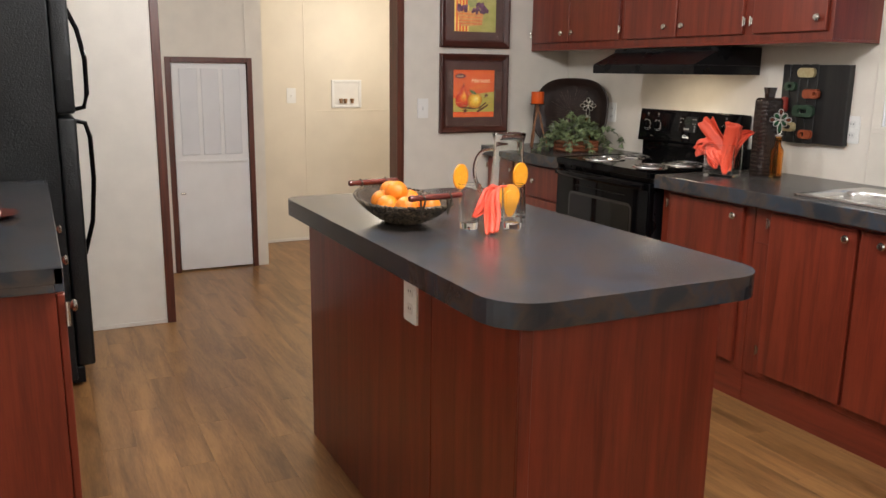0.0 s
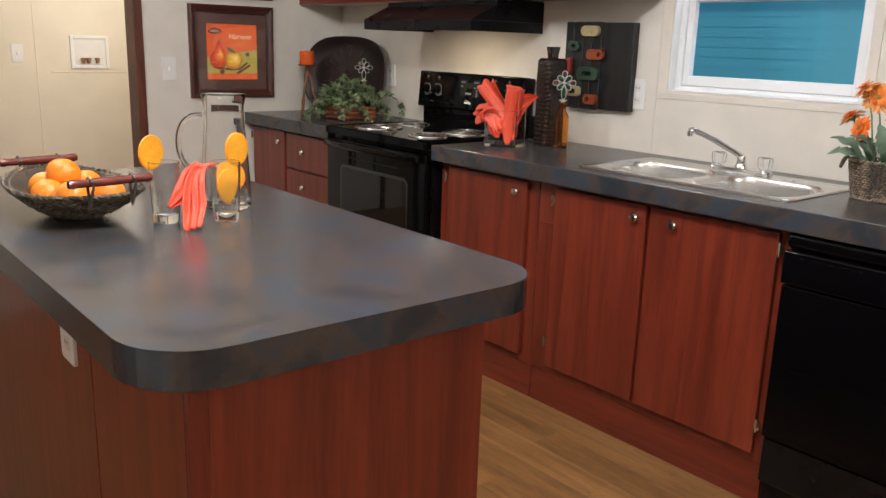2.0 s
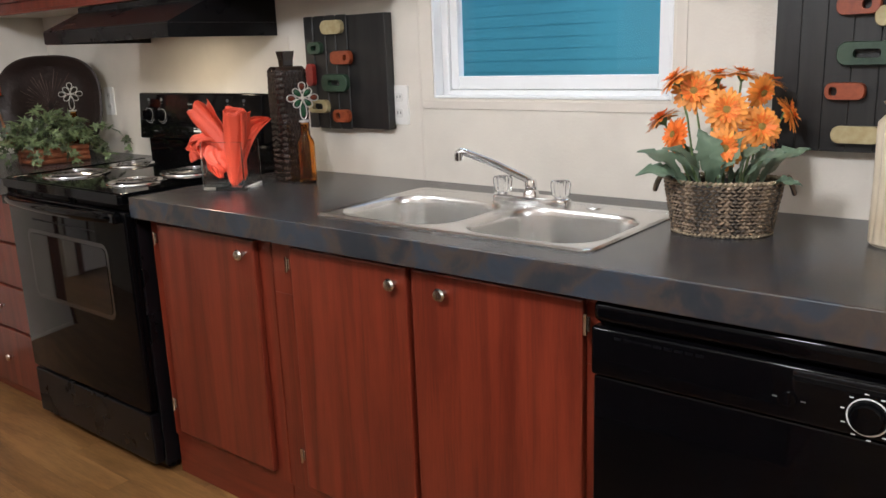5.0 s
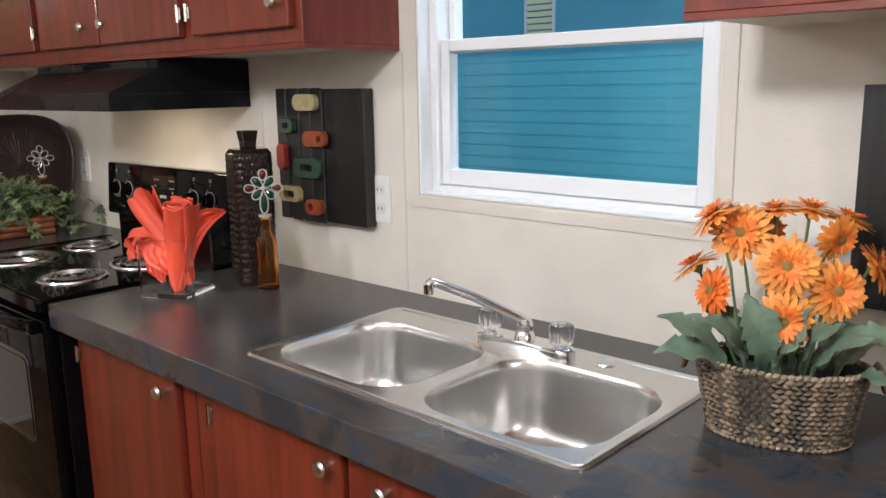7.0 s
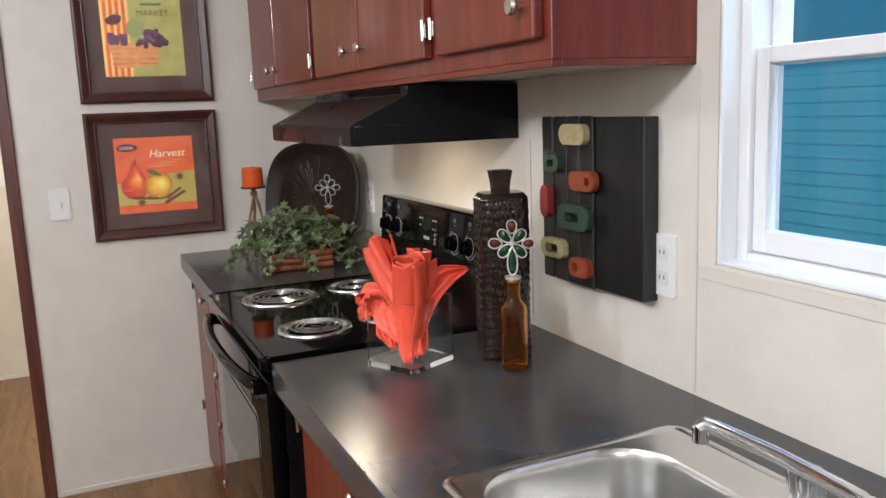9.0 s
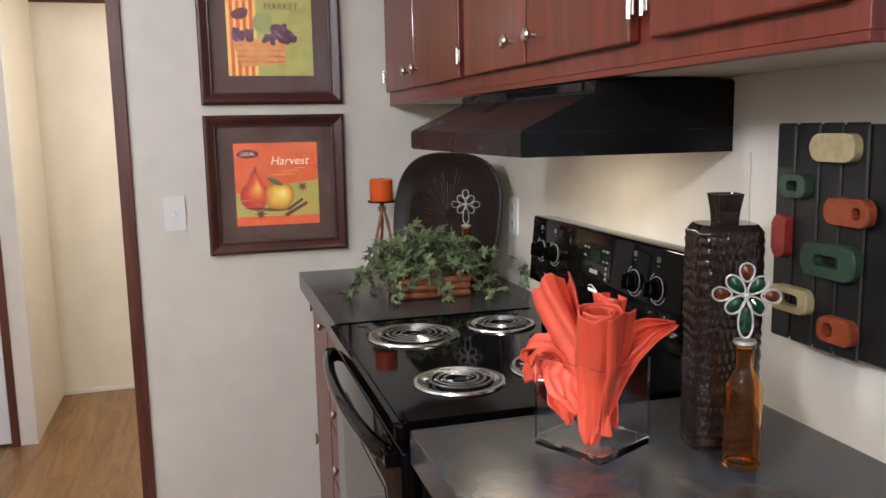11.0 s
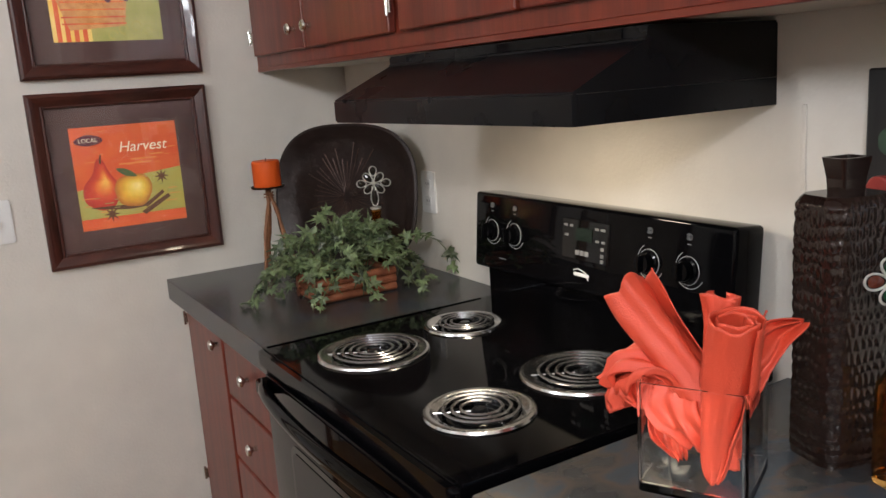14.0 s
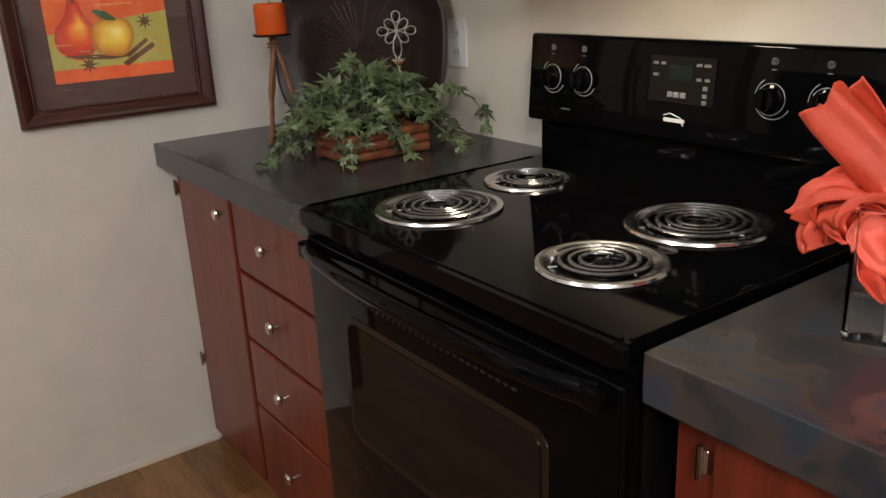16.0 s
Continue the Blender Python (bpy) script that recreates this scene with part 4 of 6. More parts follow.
def two_tone(name, a, b, scale=14.0, rough=0.5, bump=0.0):
    """A material that runs from colour a to colour b in soft patches."""
    m = mat(name, a, rough, 0, bump, 120, 0.1, scale)
    ramp = [n for n in m.node_tree.nodes if n.bl_idname == "ShaderNodeValToRGB"][0].color_ramp
    ramp.elements[0].color, ramp.elements[1].color = (*a, 1), (*b, 1)
    return m


def lettering(text, size, m, material, parent, shear=0.0):
    """Raised letters in the built-in font; x runs along the line and z up from the face."""
    cu = bpy.data.curves.new("lettering", "FONT")
    cu.body, cu.size, cu.extrude, cu.shear, cu.align_x = text, size, 0.0002, shear, "CENTER"
    ob = bpy.data.objects.new("lettering", cu)
    me = bpy.data.meshes.new_from_object(ob)
    bpy.data.objects.remove(ob)
    me.materials.append(material)
    o = new("lettering", me)
    o.parent = parent
    o.matrix_basis = m
    return o


def blob(points, n=40):
    """A closed smooth outline through a few points."""
    k, out = len(points), []
    for i in range(k):
        p0, p1, p2, p3 = [Vector(points[(i + j - 1) % k]) for j in range(4)]
        for s in range(max(2, n // k)):
            t = s / max(2, n // k)
            q = 0.5 * (2 * p1 + (p2 - p0) * t + (2 * p0 - 5 * p1 + 4 * p2 - p3) * t * t + (3 * p1 - p0 - 3 * p2 + p3) * t ** 3)
            out.append((q.x, q.y))
    return out


MAT_BROWN = mat("brown_picture_mat", (0.060, 0.026, 0.020), 0.7, 0, 0.1, 200, 0.05, 10)
C_ORANGE, C_DEEP = two_tone("print_orange", (0.58, 0.070, 0.014), (0.64, 0.12, 0.026), 20), mat("print_deep_orange", (0.66, 0.075, 0.015), 0.5)
C_OCHRE = two_tone("print_ochre", (0.40, 0.31, 0.055), (0.33, 0.32, 0.08), 16)
C_GREENY = two_tone("print_green", (0.29, 0.28, 0.06), (0.42, 0.36, 0.11), 18)
C_PEAR = two_tone("print_pear", (0.46, 0.020, 0.012), (0.76, 0.24, 0.04), 12)
C_APPLE = two_tone("print_apple", (0.68, 0.40, 0.04), (0.74, 0.54, 0.17), 14)
C_BROWN, C_LEAF = mat("print_brown", (0.10, 0.035, 0.014), 0.5), mat("print_leaf", (0.07, 0.12, 0.045), 0.5)
C_PLUM = two_tone("print_plum", (0.045, 0.010, 0.030), (0.11, 0.03, 0.07), 40)
C_PLUM_PALE = two_tone("print_pale_plum", (0.10, 0.025, 0.075), (0.17, 0.06, 0.13), 40)
C_BASKET = two_tone("print_basket", (0.46, 0.18, 0.045), (0.60, 0.30, 0.10), 50)
C_BLUE, C_CREAM = mat("print_badge", (0.10, 0.018, 0.030), 0.5), mat("print_cream", (0.80, 0.72, 0.52), 0.5)
C_GAPPLE = two_tone("print_green_apple", (0.20, 0.24, 0.07), (0.32, 0.30, 0.12), 16)
C_PALE = mat("print_pale_orange", (0.66, 0.22, 0.05), 0.5)
PICTURE_GLASS = glass("picture_glass", (1, 1, 1), 0.0, 1.35)


def framed_print(z0, z1, label, paint):
    x0, x1 = 2.205, 2.690
    cx, cz, hw, hh = (x0 + x1) / 2, (z0 + z1) / 2, (x1 - x0) / 2, (z1 - z0) / 2
    t = thing("framed_print", (cx, YF, cz), label, "picture", "framed prints")
    w = 0.034
    for k in range(4):
        f = bmesh.new()
        ends = []
        for e in (-1, 1):
            ends.append([f.verts.new((e * (hw - q), -dep, -hw + q)) for q, dep in ((0, 0.001), (0, 0.020), (0.004, 0.025), (0.010, 0.027), (0.018, 0.025), (0.026, 0.022), (w, 0.019), (w, 0.001))])
        n = len(ends[0])
        for i in range(n):
            f.faces.new((ends[0][i], ends[0][(i + 1) % n], ends[1][(i + 1) % n], ends[1][i]))
        f.faces.new(ends[0])
        f.faces.new(ends[1][::-1])
        part("frame_rail", f, FRAME_WOOD, t, at=pose(0, 0, 0, 0, 90 * k, 0))
    part("inner_lip", sash_ring(0, 0.018, -hw + w, hw - w, -hh + w, hh - w, 0.008), FRAME_WOOD, t, at=Matrix(((0, 1, 0, 0), (1, 0, 0, -0.019), (0, 0, 1, 0), (0, 0, 0, 1))))
    part("mat_board", box(-hw + w, hw - w, -0.006, -0.001, -hh + w, hh - w), MAT_BROWN, t, "brown mat board")
    p = part("glass", box(-hw + w + 0.0085, hw - w - 0.0085, -0.0125, -0.011, -hh + w + 0.0085, hh - w - 0.0085), PICTURE_GLASS, t)
    p.visible_shadow = False
    paint(t)
    return t


def layer(t, outline, level, material):
    return part("printed_shape", prism(outline, 0, 0.0003, 0, pose(0, -0.006 - 0.0003 * level, 0) @ FACE_S), material, t)


def shade(t, outline, light, colours, level):
    """A printed fruit: the outline repeated smaller and paler towards its light side."""
    n = 14
    for i in range(n):
        f = i / (n - 1) * (len(colours) - 1)
        j = min(int(f), len(colours) - 2)
        c = [p + (q - p) * (f - j) for p, q in zip(colours[j], colours[j + 1])]
        k = 1 - 0.066 * i
        pts = [(light[0] + (x - light[0]) * k, light[1] + (y - light[1]) * k) for x, y in outline]
        layer(t, blob(pts), level + 0.08 * i, mat("print_fruit", c, 0.5, 0, 0, 1, 0.10, 60))


def star(x, y, r, n=8):
    return [(x + (r if i % 2 == 0 else r * 0.35) * math.cos(math.pi * i / n), y + (r if i % 2 == 0 else r * 0.35) * math.sin(math.pi * i / n)) for i in range(2 * n)]


def harvest(t):
    s = 0.145
    layer(t, [(-s, -s), (s, -s), (s, s), (-s, s)], 1, C_ORANGE)
    layer(t, [(-s, -s + 0.032), (s, -s + 0.032), (s, 0.012), (0.02, -0.002), (-s, -0.03)], 2, C_OCHRE)
    pear = [(-0.088, 0.046), (-0.077, 0.056), (-0.066, 0.046), (-0.055, 0.016), (-0.032, -0.028), (-0.046, -0.078), (-0.085, -0.092), (-0.126, -0.066), (-0.127, -0.022), (-0.100, 0.012)]
    shade(t, pear, (-0.066, -0.010), ((0.40, 0.025, 0.012), (0.50, 0.035, 0.014), (0.60, 0.075, 0.018), (0.70, 0.20, 0.03), (0.76, 0.40, 0.07)), 2.6)
    apple = [(0.0, 0.0), (0.04, -0.002), (0.058, -0.04), (0.035, -0.085), (0.0, -0.090), (-0.035, -0.077), (-0.046, -0.035), (-0.03, -0.006)]
    shade(t, apple, (0.018, -0.030), ((0.40, 0.13, 0.012), (0.58, 0.28, 0.022), (0.70, 0.42, 0.04), (0.76, 0.54, 0.10), (0.80, 0.64, 0.24)), 3.8)
    layer(t, blob([(-0.035, 0.022), (-0.005, 0.018), (0.02, -0.004), (-0.012, 0.0)], 24), 5, C_LEAF)
    layer(t, [(-0.079, 0.04), (-0.073, 0.04), (-0.069, 0.066), (-0.074, 0.066)], 5, C_BROWN)
    layer(t, star(-0.062, -0.105, 0.024), 5, C_BROWN)
    layer(t, star(0.088, -0.012, 0.022), 5, C_BROWN)
    layer(t, [(0.02, -0.108), (0.100, -0.064), (0.106, -0.074), (0.03, -0.118)], 5, C_BROWN)
    layer(t, [(0.03, -0.088), (0.085, -0.052), (0.090, -0.060), (0.036, -0.098)], 6, C_BROWN)
    layer(t, blob([(-0.132, 0.112), (-0.10, 0.124), (-0.064, 0.114), (-0.064, 0.100), (-0.10, 0.092), (-0.132, 0.100)], 30), 3, C_BLUE)
    layer(t, blob([(-0.115, -0.082), (-0.06, -0.092), (0.0, -0.097), (0.05, -0.09), (0.0, -0.085), (-0.06, -0.082)], 30), 3, C_BROWN)
    random.seed(14)
    for i in range(34):
        x, y, w = random.uniform(-0.135, 0.13), random.uniform(0.02, 0.138), random.uniform(0.004, 0.014)
        layer(t, [(x - w, y - 0.0012), (x + w, y - 0.0008), (x + w, y + 0.0014), (x - w, y + 0.001)], 2, C_DEEP if i % 2 else C_PALE)
    for i in range(22):
        x, y, w = random.uniform(-0.135, 0.13), random.uniform(-0.108, -0.03), random.uniform(0.006, 0.018)
        layer(t, [(x - w, y - 0.0012), (x + w, y - 0.0008), (x + w, y + 0.0014), (x - w, y + 0.001)], 3, C_GAPPLE if i % 2 else C_PALE)
    for x, y, w in ((0.045, 0.045, 0.07), (0.02, 0.034, 0.09), (0.08, 0.055, 0.04)):
        layer(t, [(x - w / 2, y - 0.0022), (x + w / 2, y - 0.0022), (x + w / 2, y + 0.0022), (x - w / 2, y + 0.0022)], 3, C_PALE)
    lettering("Harvest", 0.042, pose(0.045, -0.0080, 0.068) @ FACE_S, C_CREAM, t, 0.25)
    lettering("LOCAL", 0.016, pose(-0.099, -0.0078, 0.1025) @ FACE_S, C_CREAM, t)


def market(t):
    s = 0.145
    layer(t, [(-s, -s), (s, -s), (s, s), (-s, s)], 1, C_GREENY)
    layer(t, [(-s, -s), (-0.045, -s), (-0.045, s), (-s, s)], 2, C_APPLE)
    for x in (-0.128, -0.106, -0.084, -0.062):
        layer(t, [(x - 0.006, -s), (x + 0.006, -s), (x + 0.006, s), (x - 0.006, s)], 3, C_ORANGE)
    layer(t, [(-0.13, -0.02), (0.06, -0.02), (0.045, -0.105), (-0.10, -0.115)], 4, C_BASKET)
    for z in (-0.038, -0.058, -0.078, -0.096):
        layer(t, [(-0.118, z), (0.05, z), (0.05, z - 0.004), (-0.118, z - 0.004)], 5, C_PEAR)
    random.seed(4)
    for i in range(96):
        u, w = random.random(), random.random()
        x, y = (-0.092 + random.uniform(-0.030, 0.030), -0.006 + random.uniform(-0.018, 0.016)) if u < 0.34 else (0.030 + random.uniform(-0.050, 0.050) * (0.35 + w), 0.022 - 0.052 * w + random.uniform(-0.006, 0.006))
        layer(t, [(x + 0.0085 * math.cos(a * math.pi / 6), y + 0.0085 * math.sin(a * math.pi / 6)) for a in range(12)], 5 + 0.012 * i, C_PLUM if i % 3 else C_PLUM_PALE)
    layer(t, blob([(-0.02, 0.066), (0.008, 0.05), (0.0, 0.012), (-0.03, 0.0), (-0.056, 0.02), (-0.05, 0.055)], 30), 6.2, C_GAPPLE)
    layer(t, blob([(-0.125, 0.068), (-0.095, 0.084), (-0.072, 0.076), (-0.078, 0.054), (-0.105, 0.044), (-0.126, 0.052)], 24), 5, C_BLUE)
    for x, z in ((0.04, -0.115), (0.075, -0.105), (0.105, -0.118), (0.01, -0.128)):
        layer(t, [(x + r * math.cos(a), z + r * math.sin(a)) for r, rng in ((0.014, range(0, 300, 20)), (0.010, range(280, -1, -20))) for a in [radians(k) for k in rng]], 4, C_OCHRE)
    for z in (0.045, 0.03, 0.015, 0.0, -0.015):
        layer(t, [(0.08, z), (0.13, z), (0.13, z + 0.003), (0.08, z + 0.003)], 3, C_OCHRE)
    layer(t, [(0.0, 0.117), (0.075, 0.117), (0.075, 0.126), (0.0, 0.126)], 4, C_LEAF)
    lettering("MARKET", 0.031, pose(0.042, -0.0078, 0.079) @ FACE_S, C_BROWN, t)


framed_print(0.993, 1.480, "dark framed harvest print with pear and apple", harvest)
framed_print(1.514, 2.001, "dark framed market print with a grape basket", market)

# ---- ring wall panels ----
PANEL_BLACK = wood("black_stained_wood", (0.004, 0.004, 0.0045), (0.014, 0.013, 0.0125), (10, 10, 0.8), 0.42)
CREAM_P = two_tone("worn_cream_paint", (0.36, 0.28, 0.13), (0.47, 0.40, 0.23), 60, 0.5)
GREEN_P = two_tone("worn_green_paint", (0.016, 0.040, 0.023), (0.036, 0.068, 0.040), 60, 0.45)
RUST_P = two_tone("worn_rust_paint", (0.19, 0.034, 0.011), (0.30, 0.065, 0.02), 60, 0.45)
RED_P = two_tone("worn_red_paint", (0.20, 0.016, 0.012), (0.30, 0.03, 0.02), 60, 0.45)


def pill(t, y, z, w, h, material, slot=None):
    """A rounded wooden plaque on the panel; slot: width, height and shift of the hole."""
    out = rounded(-w / 2, w / 2, -h / 2, h / 2, min(w, h) * 0.40, 6)
    bm = bmesh.new()
    if slot:
        sw, sh, off = slot
        inn = rounded(off - sw / 2, off + sw / 2, -sh / 2, sh / 2, min(sw, sh) * 0.40, 6)
        rows = [[bm.verts.new((x, q, zz)) for x, q in o] for o, zz in ((out, 0), (out, 0.013), ([(a * 0.97, b * 0.94) for a, b in out], 0.016), (inn, 0.016), (inn, 0))]
        for a, b in zip(rows, rows[1:] + rows[:1]):
            for i in range(len(a)):
                bm.faces.new((a[i], a[(i + 1) % len(a)], b[(i + 1) % len(a)], b[i]))
    else:
        join(bm, prism(out, 0, 0.016, 0.003))
    bmesh.ops.transform(bm, matrix=pose(-0.0400, y, z) @ FACE_W, verts=bm.verts[:])
    part("plaque", bm, material, t)


def ring_panel(y0, y1, z0, z1, battens, pills, label, proud=0.0055):
    c = (y0 + y1) / 2
    t = thing("wall_panel", (WX - 0.0015, c, (z0 + z1) / 2), label, "wall art", "ring wall panels")
    h = (z1 - z0) / 2
    part("board", box(-0.034, 0, y0 - c, y1 - c, -h, h, 0.002, 1), PANEL_BLACK, t)
    for y, w in battens:
        part("batten", box(-0.0345 - proud, -0.0345, y - w / 2 - c, y + w / 2 - c, -h - 0.003, h + 0.003, min(0.003, proud * 0.5), 1), PANEL_BLACK, t)
    for y, z, w, hh, m, slot in pills:
        pill(t, y - c, z - (z0 + z1) / 2, w * 0.92, hh * 0.88, m, slot)


ring_panel(2.268, 2.622, 1.069, 1.418, ((2.598, 0.044), (2.547, 0.050), (2.497, 0.044), (2.448, 0.048)), (
    (2.480, 1.384, 0.100, 0.048, CREAM_P, None), (2.562, 1.322, 0.066, 0.044, GREEN_P, (0.026, 0.016, 0)),
    (2.446, 1.290, 0.096, 0.048, RUST_P, (0.016, 0.018, 0.022)), (2.590, 1.238, 0.036, 0.080, RED_P, None),
    (2.480, 1.212, 0.125, 0.062, GREEN_P, (0.052, 0.018, 0)), (2.562, 1.137, 0.098, 0.048, CREAM_P, (0.050, 0.020, 0)),
    (2.458, 1.108, 0.078, 0.046, RUST_P, (0.022, 0.022, -0.012))), "dark wooden wall panel with coloured oval plaques")
ring_panel(0.778, 1.124, 1.066, 1.409, ((1.098, 0.0512), (1.046, 0.0512), (0.994, 0.0512), (0.942, 0.0512), (0.890, 0.0512), (0.838, 0.0512), (0.795, 0.033)), (
    (0.960, 1.362, 0.090, 0.044, RUST_P, (0.018, 0.018, 0.016)), (0.871, 1.338, 0.125, 0.046, CREAM_P, (0.060, 0.016, 0)),
    (0.937, 1.266, 0.125, 0.054, GREEN_P, (0.052, 0.018, 0)), (0.842, 1.237, 0.042, 0.078, RED_P, None),
    (0.974, 1.190, 0.085, 0.040, RUST_P, (0.016, 0.018, -0.022)), (0.946, 1.101, 0.105, 0.040, CREAM_P, None)), "large dark wooden wall panel with coloured oval plaques", 0.0016)

# ---- tray, candle, ivy in the corner ----
tr = thing("serving_tray", (2.955, 4.120, 0.9142), "dark bronze rounded tray leaning in the corner", "tray", rz=-62)
BRONZE = mat("dark_bronze", (0.020, 0.011, 0.009), 0.42, 0.35, 0.35, 60, 0.35, 14)
BRONZE_RIB = mat("worn_copper_line", (0.052, 0.024, 0.016), 0.4, 0.4, 0.2, 60, 0.3, 30)
bm = bmesh.new()
rows = []
TW, TH, N = 0.258, 0.213, 64
for s, d in ((0.0, 0.012), (0.30, 0.010), (0.62, 0.012), (0.80, 0.010), (0.86, 0.0), (0.97, -0.012), (1.0, -0.010), (1.0, -0.004), (0.86, 0.008), (0.6, 0.020), (0.0, 0.020)):
    ring = []
    for i in range(N):
        a = 2 * math.pi * i / N
        c, q = math.cos(a), math.sin(a)
        e = 0.72
        ring.append((TW * s * math.copysign(abs(c) ** e, c), d, TH * s * math.copysign(abs(q) ** e, q)))
    rows.append([bm.verts.new(ring[0])] * N if s == 0 else [bm.verts.new(p) for p in ring])
for a, b in zip(rows, rows[1:]):
    for i in range(N):
        f = list(dict.fromkeys((a[i], a[(i + 1) % N], b[(i + 1) % N], b[i])))
        bm.faces.new(f)
LEAN_M = pose(0, 0, 0.003, -9, 0, 0) @ pose(0, 0, TH)
part("dish", bm, BRONZE, tr, "", True, LEAN_M)
random.seed(8)
for i in range(44):
    a = 2 * math.pi * (i + random.uniform(-0.2, 0.2)) / 44
    r0, r1 = random.uniform(0.012, 0.035), random.uniform(0.10, 0.168)
    part("rib", tube([((r0 + (r1 - r0) * u) * math.cos(a), 0.0108, (r0 + (r1 - r0) * u) * math.sin(a)) for u in (0, 0.5, 1)], lambda u: 0.0009 + 0.0008 * u, 5), BRONZE_RIB, tr, at=LEAN_M)

cs = thing("candle_stand", (2.775, 4.195, 0.914), "twig tripod holding an orange pillar candle", "candle holder")
TWIG = two_tone("cinnamon_twig", (0.16, 0.060, 0.024), (0.30, 0.13, 0.055), 40, 0.6, 0.4)
for k, (dx, dy) in enumerate(((-0.052, -0.035), (0.055, -0.045), (0.0, 0.062))):
    pts = [(dx * (1 - 1.04 * u) + 0.003 * math.sin(9 * u + k), dy * (1 - 1.04 * u), 0.262 * u) for u in [i / 8 for i in range(9)]]
    part("leg", tube(pts, lambda u, k=k: 0.0056 + 0.0012 * math.sin(26 * u + k), 9), TWIG, cs, "", True)
part("binding", tube([(0.013 * math.cos(a * 0.6), 0.013 * math.sin(a * 0.6), 0.232 + 0.0008 * a) for a in range(22)], 0.0022, 6), TWIG, cs)
part("dish", lathe([(0, 0.262), (0.046, 0.262), (0.048, 0.268), (0.045, 0.267), (0, 0.265)], 28), BRONZE, cs, "", True)
cn = thing("pillar_candle", (2.775, 4.195, 0.914 + 0.2665), "bright orange pillar candle on a twig stand", "candle")
part("wax", lathe([(0, 0), (0.038, 0), (0.039, 0.002), (0.039, 0.070), (0.036, 0.074), (0.026, 0.072), (0, 0.070)], 36), mat("orange_wax", (0.72, 0.10, 0.008), 0.45, 0, 0, 1, 0.06, 12), cn, "", True)
part("wick", rod((0, 0, 0.069), (0.002, 0, 0.080), 0.0012, n=6), DARK_HOLE, cn)

LEAF_M = mat("ivy_leaf", (0.088, 0.120, 0.056), 0.42, 0, 0.2, 120, 0.6, 70, island=0.75)
STEM_M = mat("ivy_stem", (0.10, 0.12, 0.05), 0.6)
LOG_M = two_tone("red_brown_log", (0.16, 0.045, 0.020), (0.27, 0.090, 0.040), 30, 0.5, 0.3)
iv = thing("ivy_plant", (2.845, 3.865, 0.914), "green trailing ivy in a log planter", "plant")
for z in (0.012, 0.033, 0.054):
    for y in (-0.062, 0.062):
        part("log", tube([(x, y, z) for x in (-0.112, -0.04, 0.04, 0.112)], 0.011, 10), LOG_M, iv, "", True)
    for x in (-0.100, 0.100):
        part("log", tube([(x, y, z) for y in (-0.050, 0.0, 0.050)], 0.0105, 10), LOG_M, iv, "", True)
part("soil", box(-0.09, 0.09, -0.05, 0.05, 0.004, 0.052), DARK_HOLE, iv)


def ivy_leaf(bm, at, direction, normal, size):
    d = direction.normalized()
    n = (normal - d * normal.dot(d)).normalized()
    s = d.cross(n)
    shape = ((0, 0, 0), (0.30, -0.16, 0.05), (0.66, 0.10, -0.10), (0.24, 0.30, 0.07), (0.40, 0.74, -0.02), (0.11, 0.62, 0.07), (0, 1.30, -0.16))
    left = [bm.verts.new(at + (s * x + d * y + n * z) * size) for x, y, z in shape]
    right = [left[0]] + [bm.verts.new(at + (-s * x + d * y + n * z) * size) for x, y, z in shape[1:-1]] + [left[-1]]
    mid = bm.verts.new(at + (d * 0.42 - n * 0.03) * size)
    for side in (left, right):
        for a, b in zip(side, side[1:]):
            bm.faces.new((mid, a, b))


random.seed(21)
for k in range(30):
    ang = 2 * math.pi * k / 30 + random.uniform(-0.1, 0.1)
    reach = random.uniform(0.55, 1.0) if k % 3 else random.uniform(0.15, 0.5)
    out = Vector((math.cos(ang) * 0.30 * reach, math.sin(ang) * (0.13 if math.sin(ang) > 0 else 0.17) * reach, 0))
    peak = random.uniform(0.09, 0.18) * (1.1 - 0.3 * reach)
    low = max(0.012, 0.15 - 0.16 * reach + random.uniform(-0.03, 0.05))
    base = Vector((random.uniform(-0.07, 0.07), random.uniform(-0.03, 0.03), 0.05))
    pts = []
    for i in range(9):
        u = i / 8
        h = 0.05 * (1 - u) + low * u + 4 * u * (1 - u) * peak * 0.62
        pts.append(base + out * u ** 0.85 + Vector((0.008 * math.sin(5 * u + k), 0.008 * math.cos(4 * u + k), h - 0.05)))
    for p in pts:
        p.x, p.y = max(-0.30, min(0.285, p.x)), min(0.17, p.y)
    vine = part("vine", tube(pts, 0.0014, 5), STEM_M, iv)
    bm = bmesh.new()
    for i in range(2, 9):
        for side in ((-1, 1) if i % 2 else (random.choice((-1, 1)),)):
            p = pts[i]
            t = (pts[i] - pts[i - 1]).normalized()
            d = (t * 0.5 + t.cross(Vector((0, 0, 1))) * side * random.uniform(0.6, 1.2) + Vector((random.uniform(-0.4, 0.4), random.uniform(-0.4, 0.4), random.uniform(-0.5, 0.25)))).normalized()
            nrm = Vector((random.uniform(-0.9, 0.2), random.uniform(-1.1, 0.1), random.uniform(0.2, 1.0)))
            size = random.uniform(0.022, 0.042)
            q = p + d * 0.010
            q.z = max(q.z, 0.012)
            d.z = max(d.z, (0.006 - q.z) / size / 1.2)
            ivy_leaf(bm, q, d, nrm, size)
    part("leaves", bm, LEAF_M, vine)

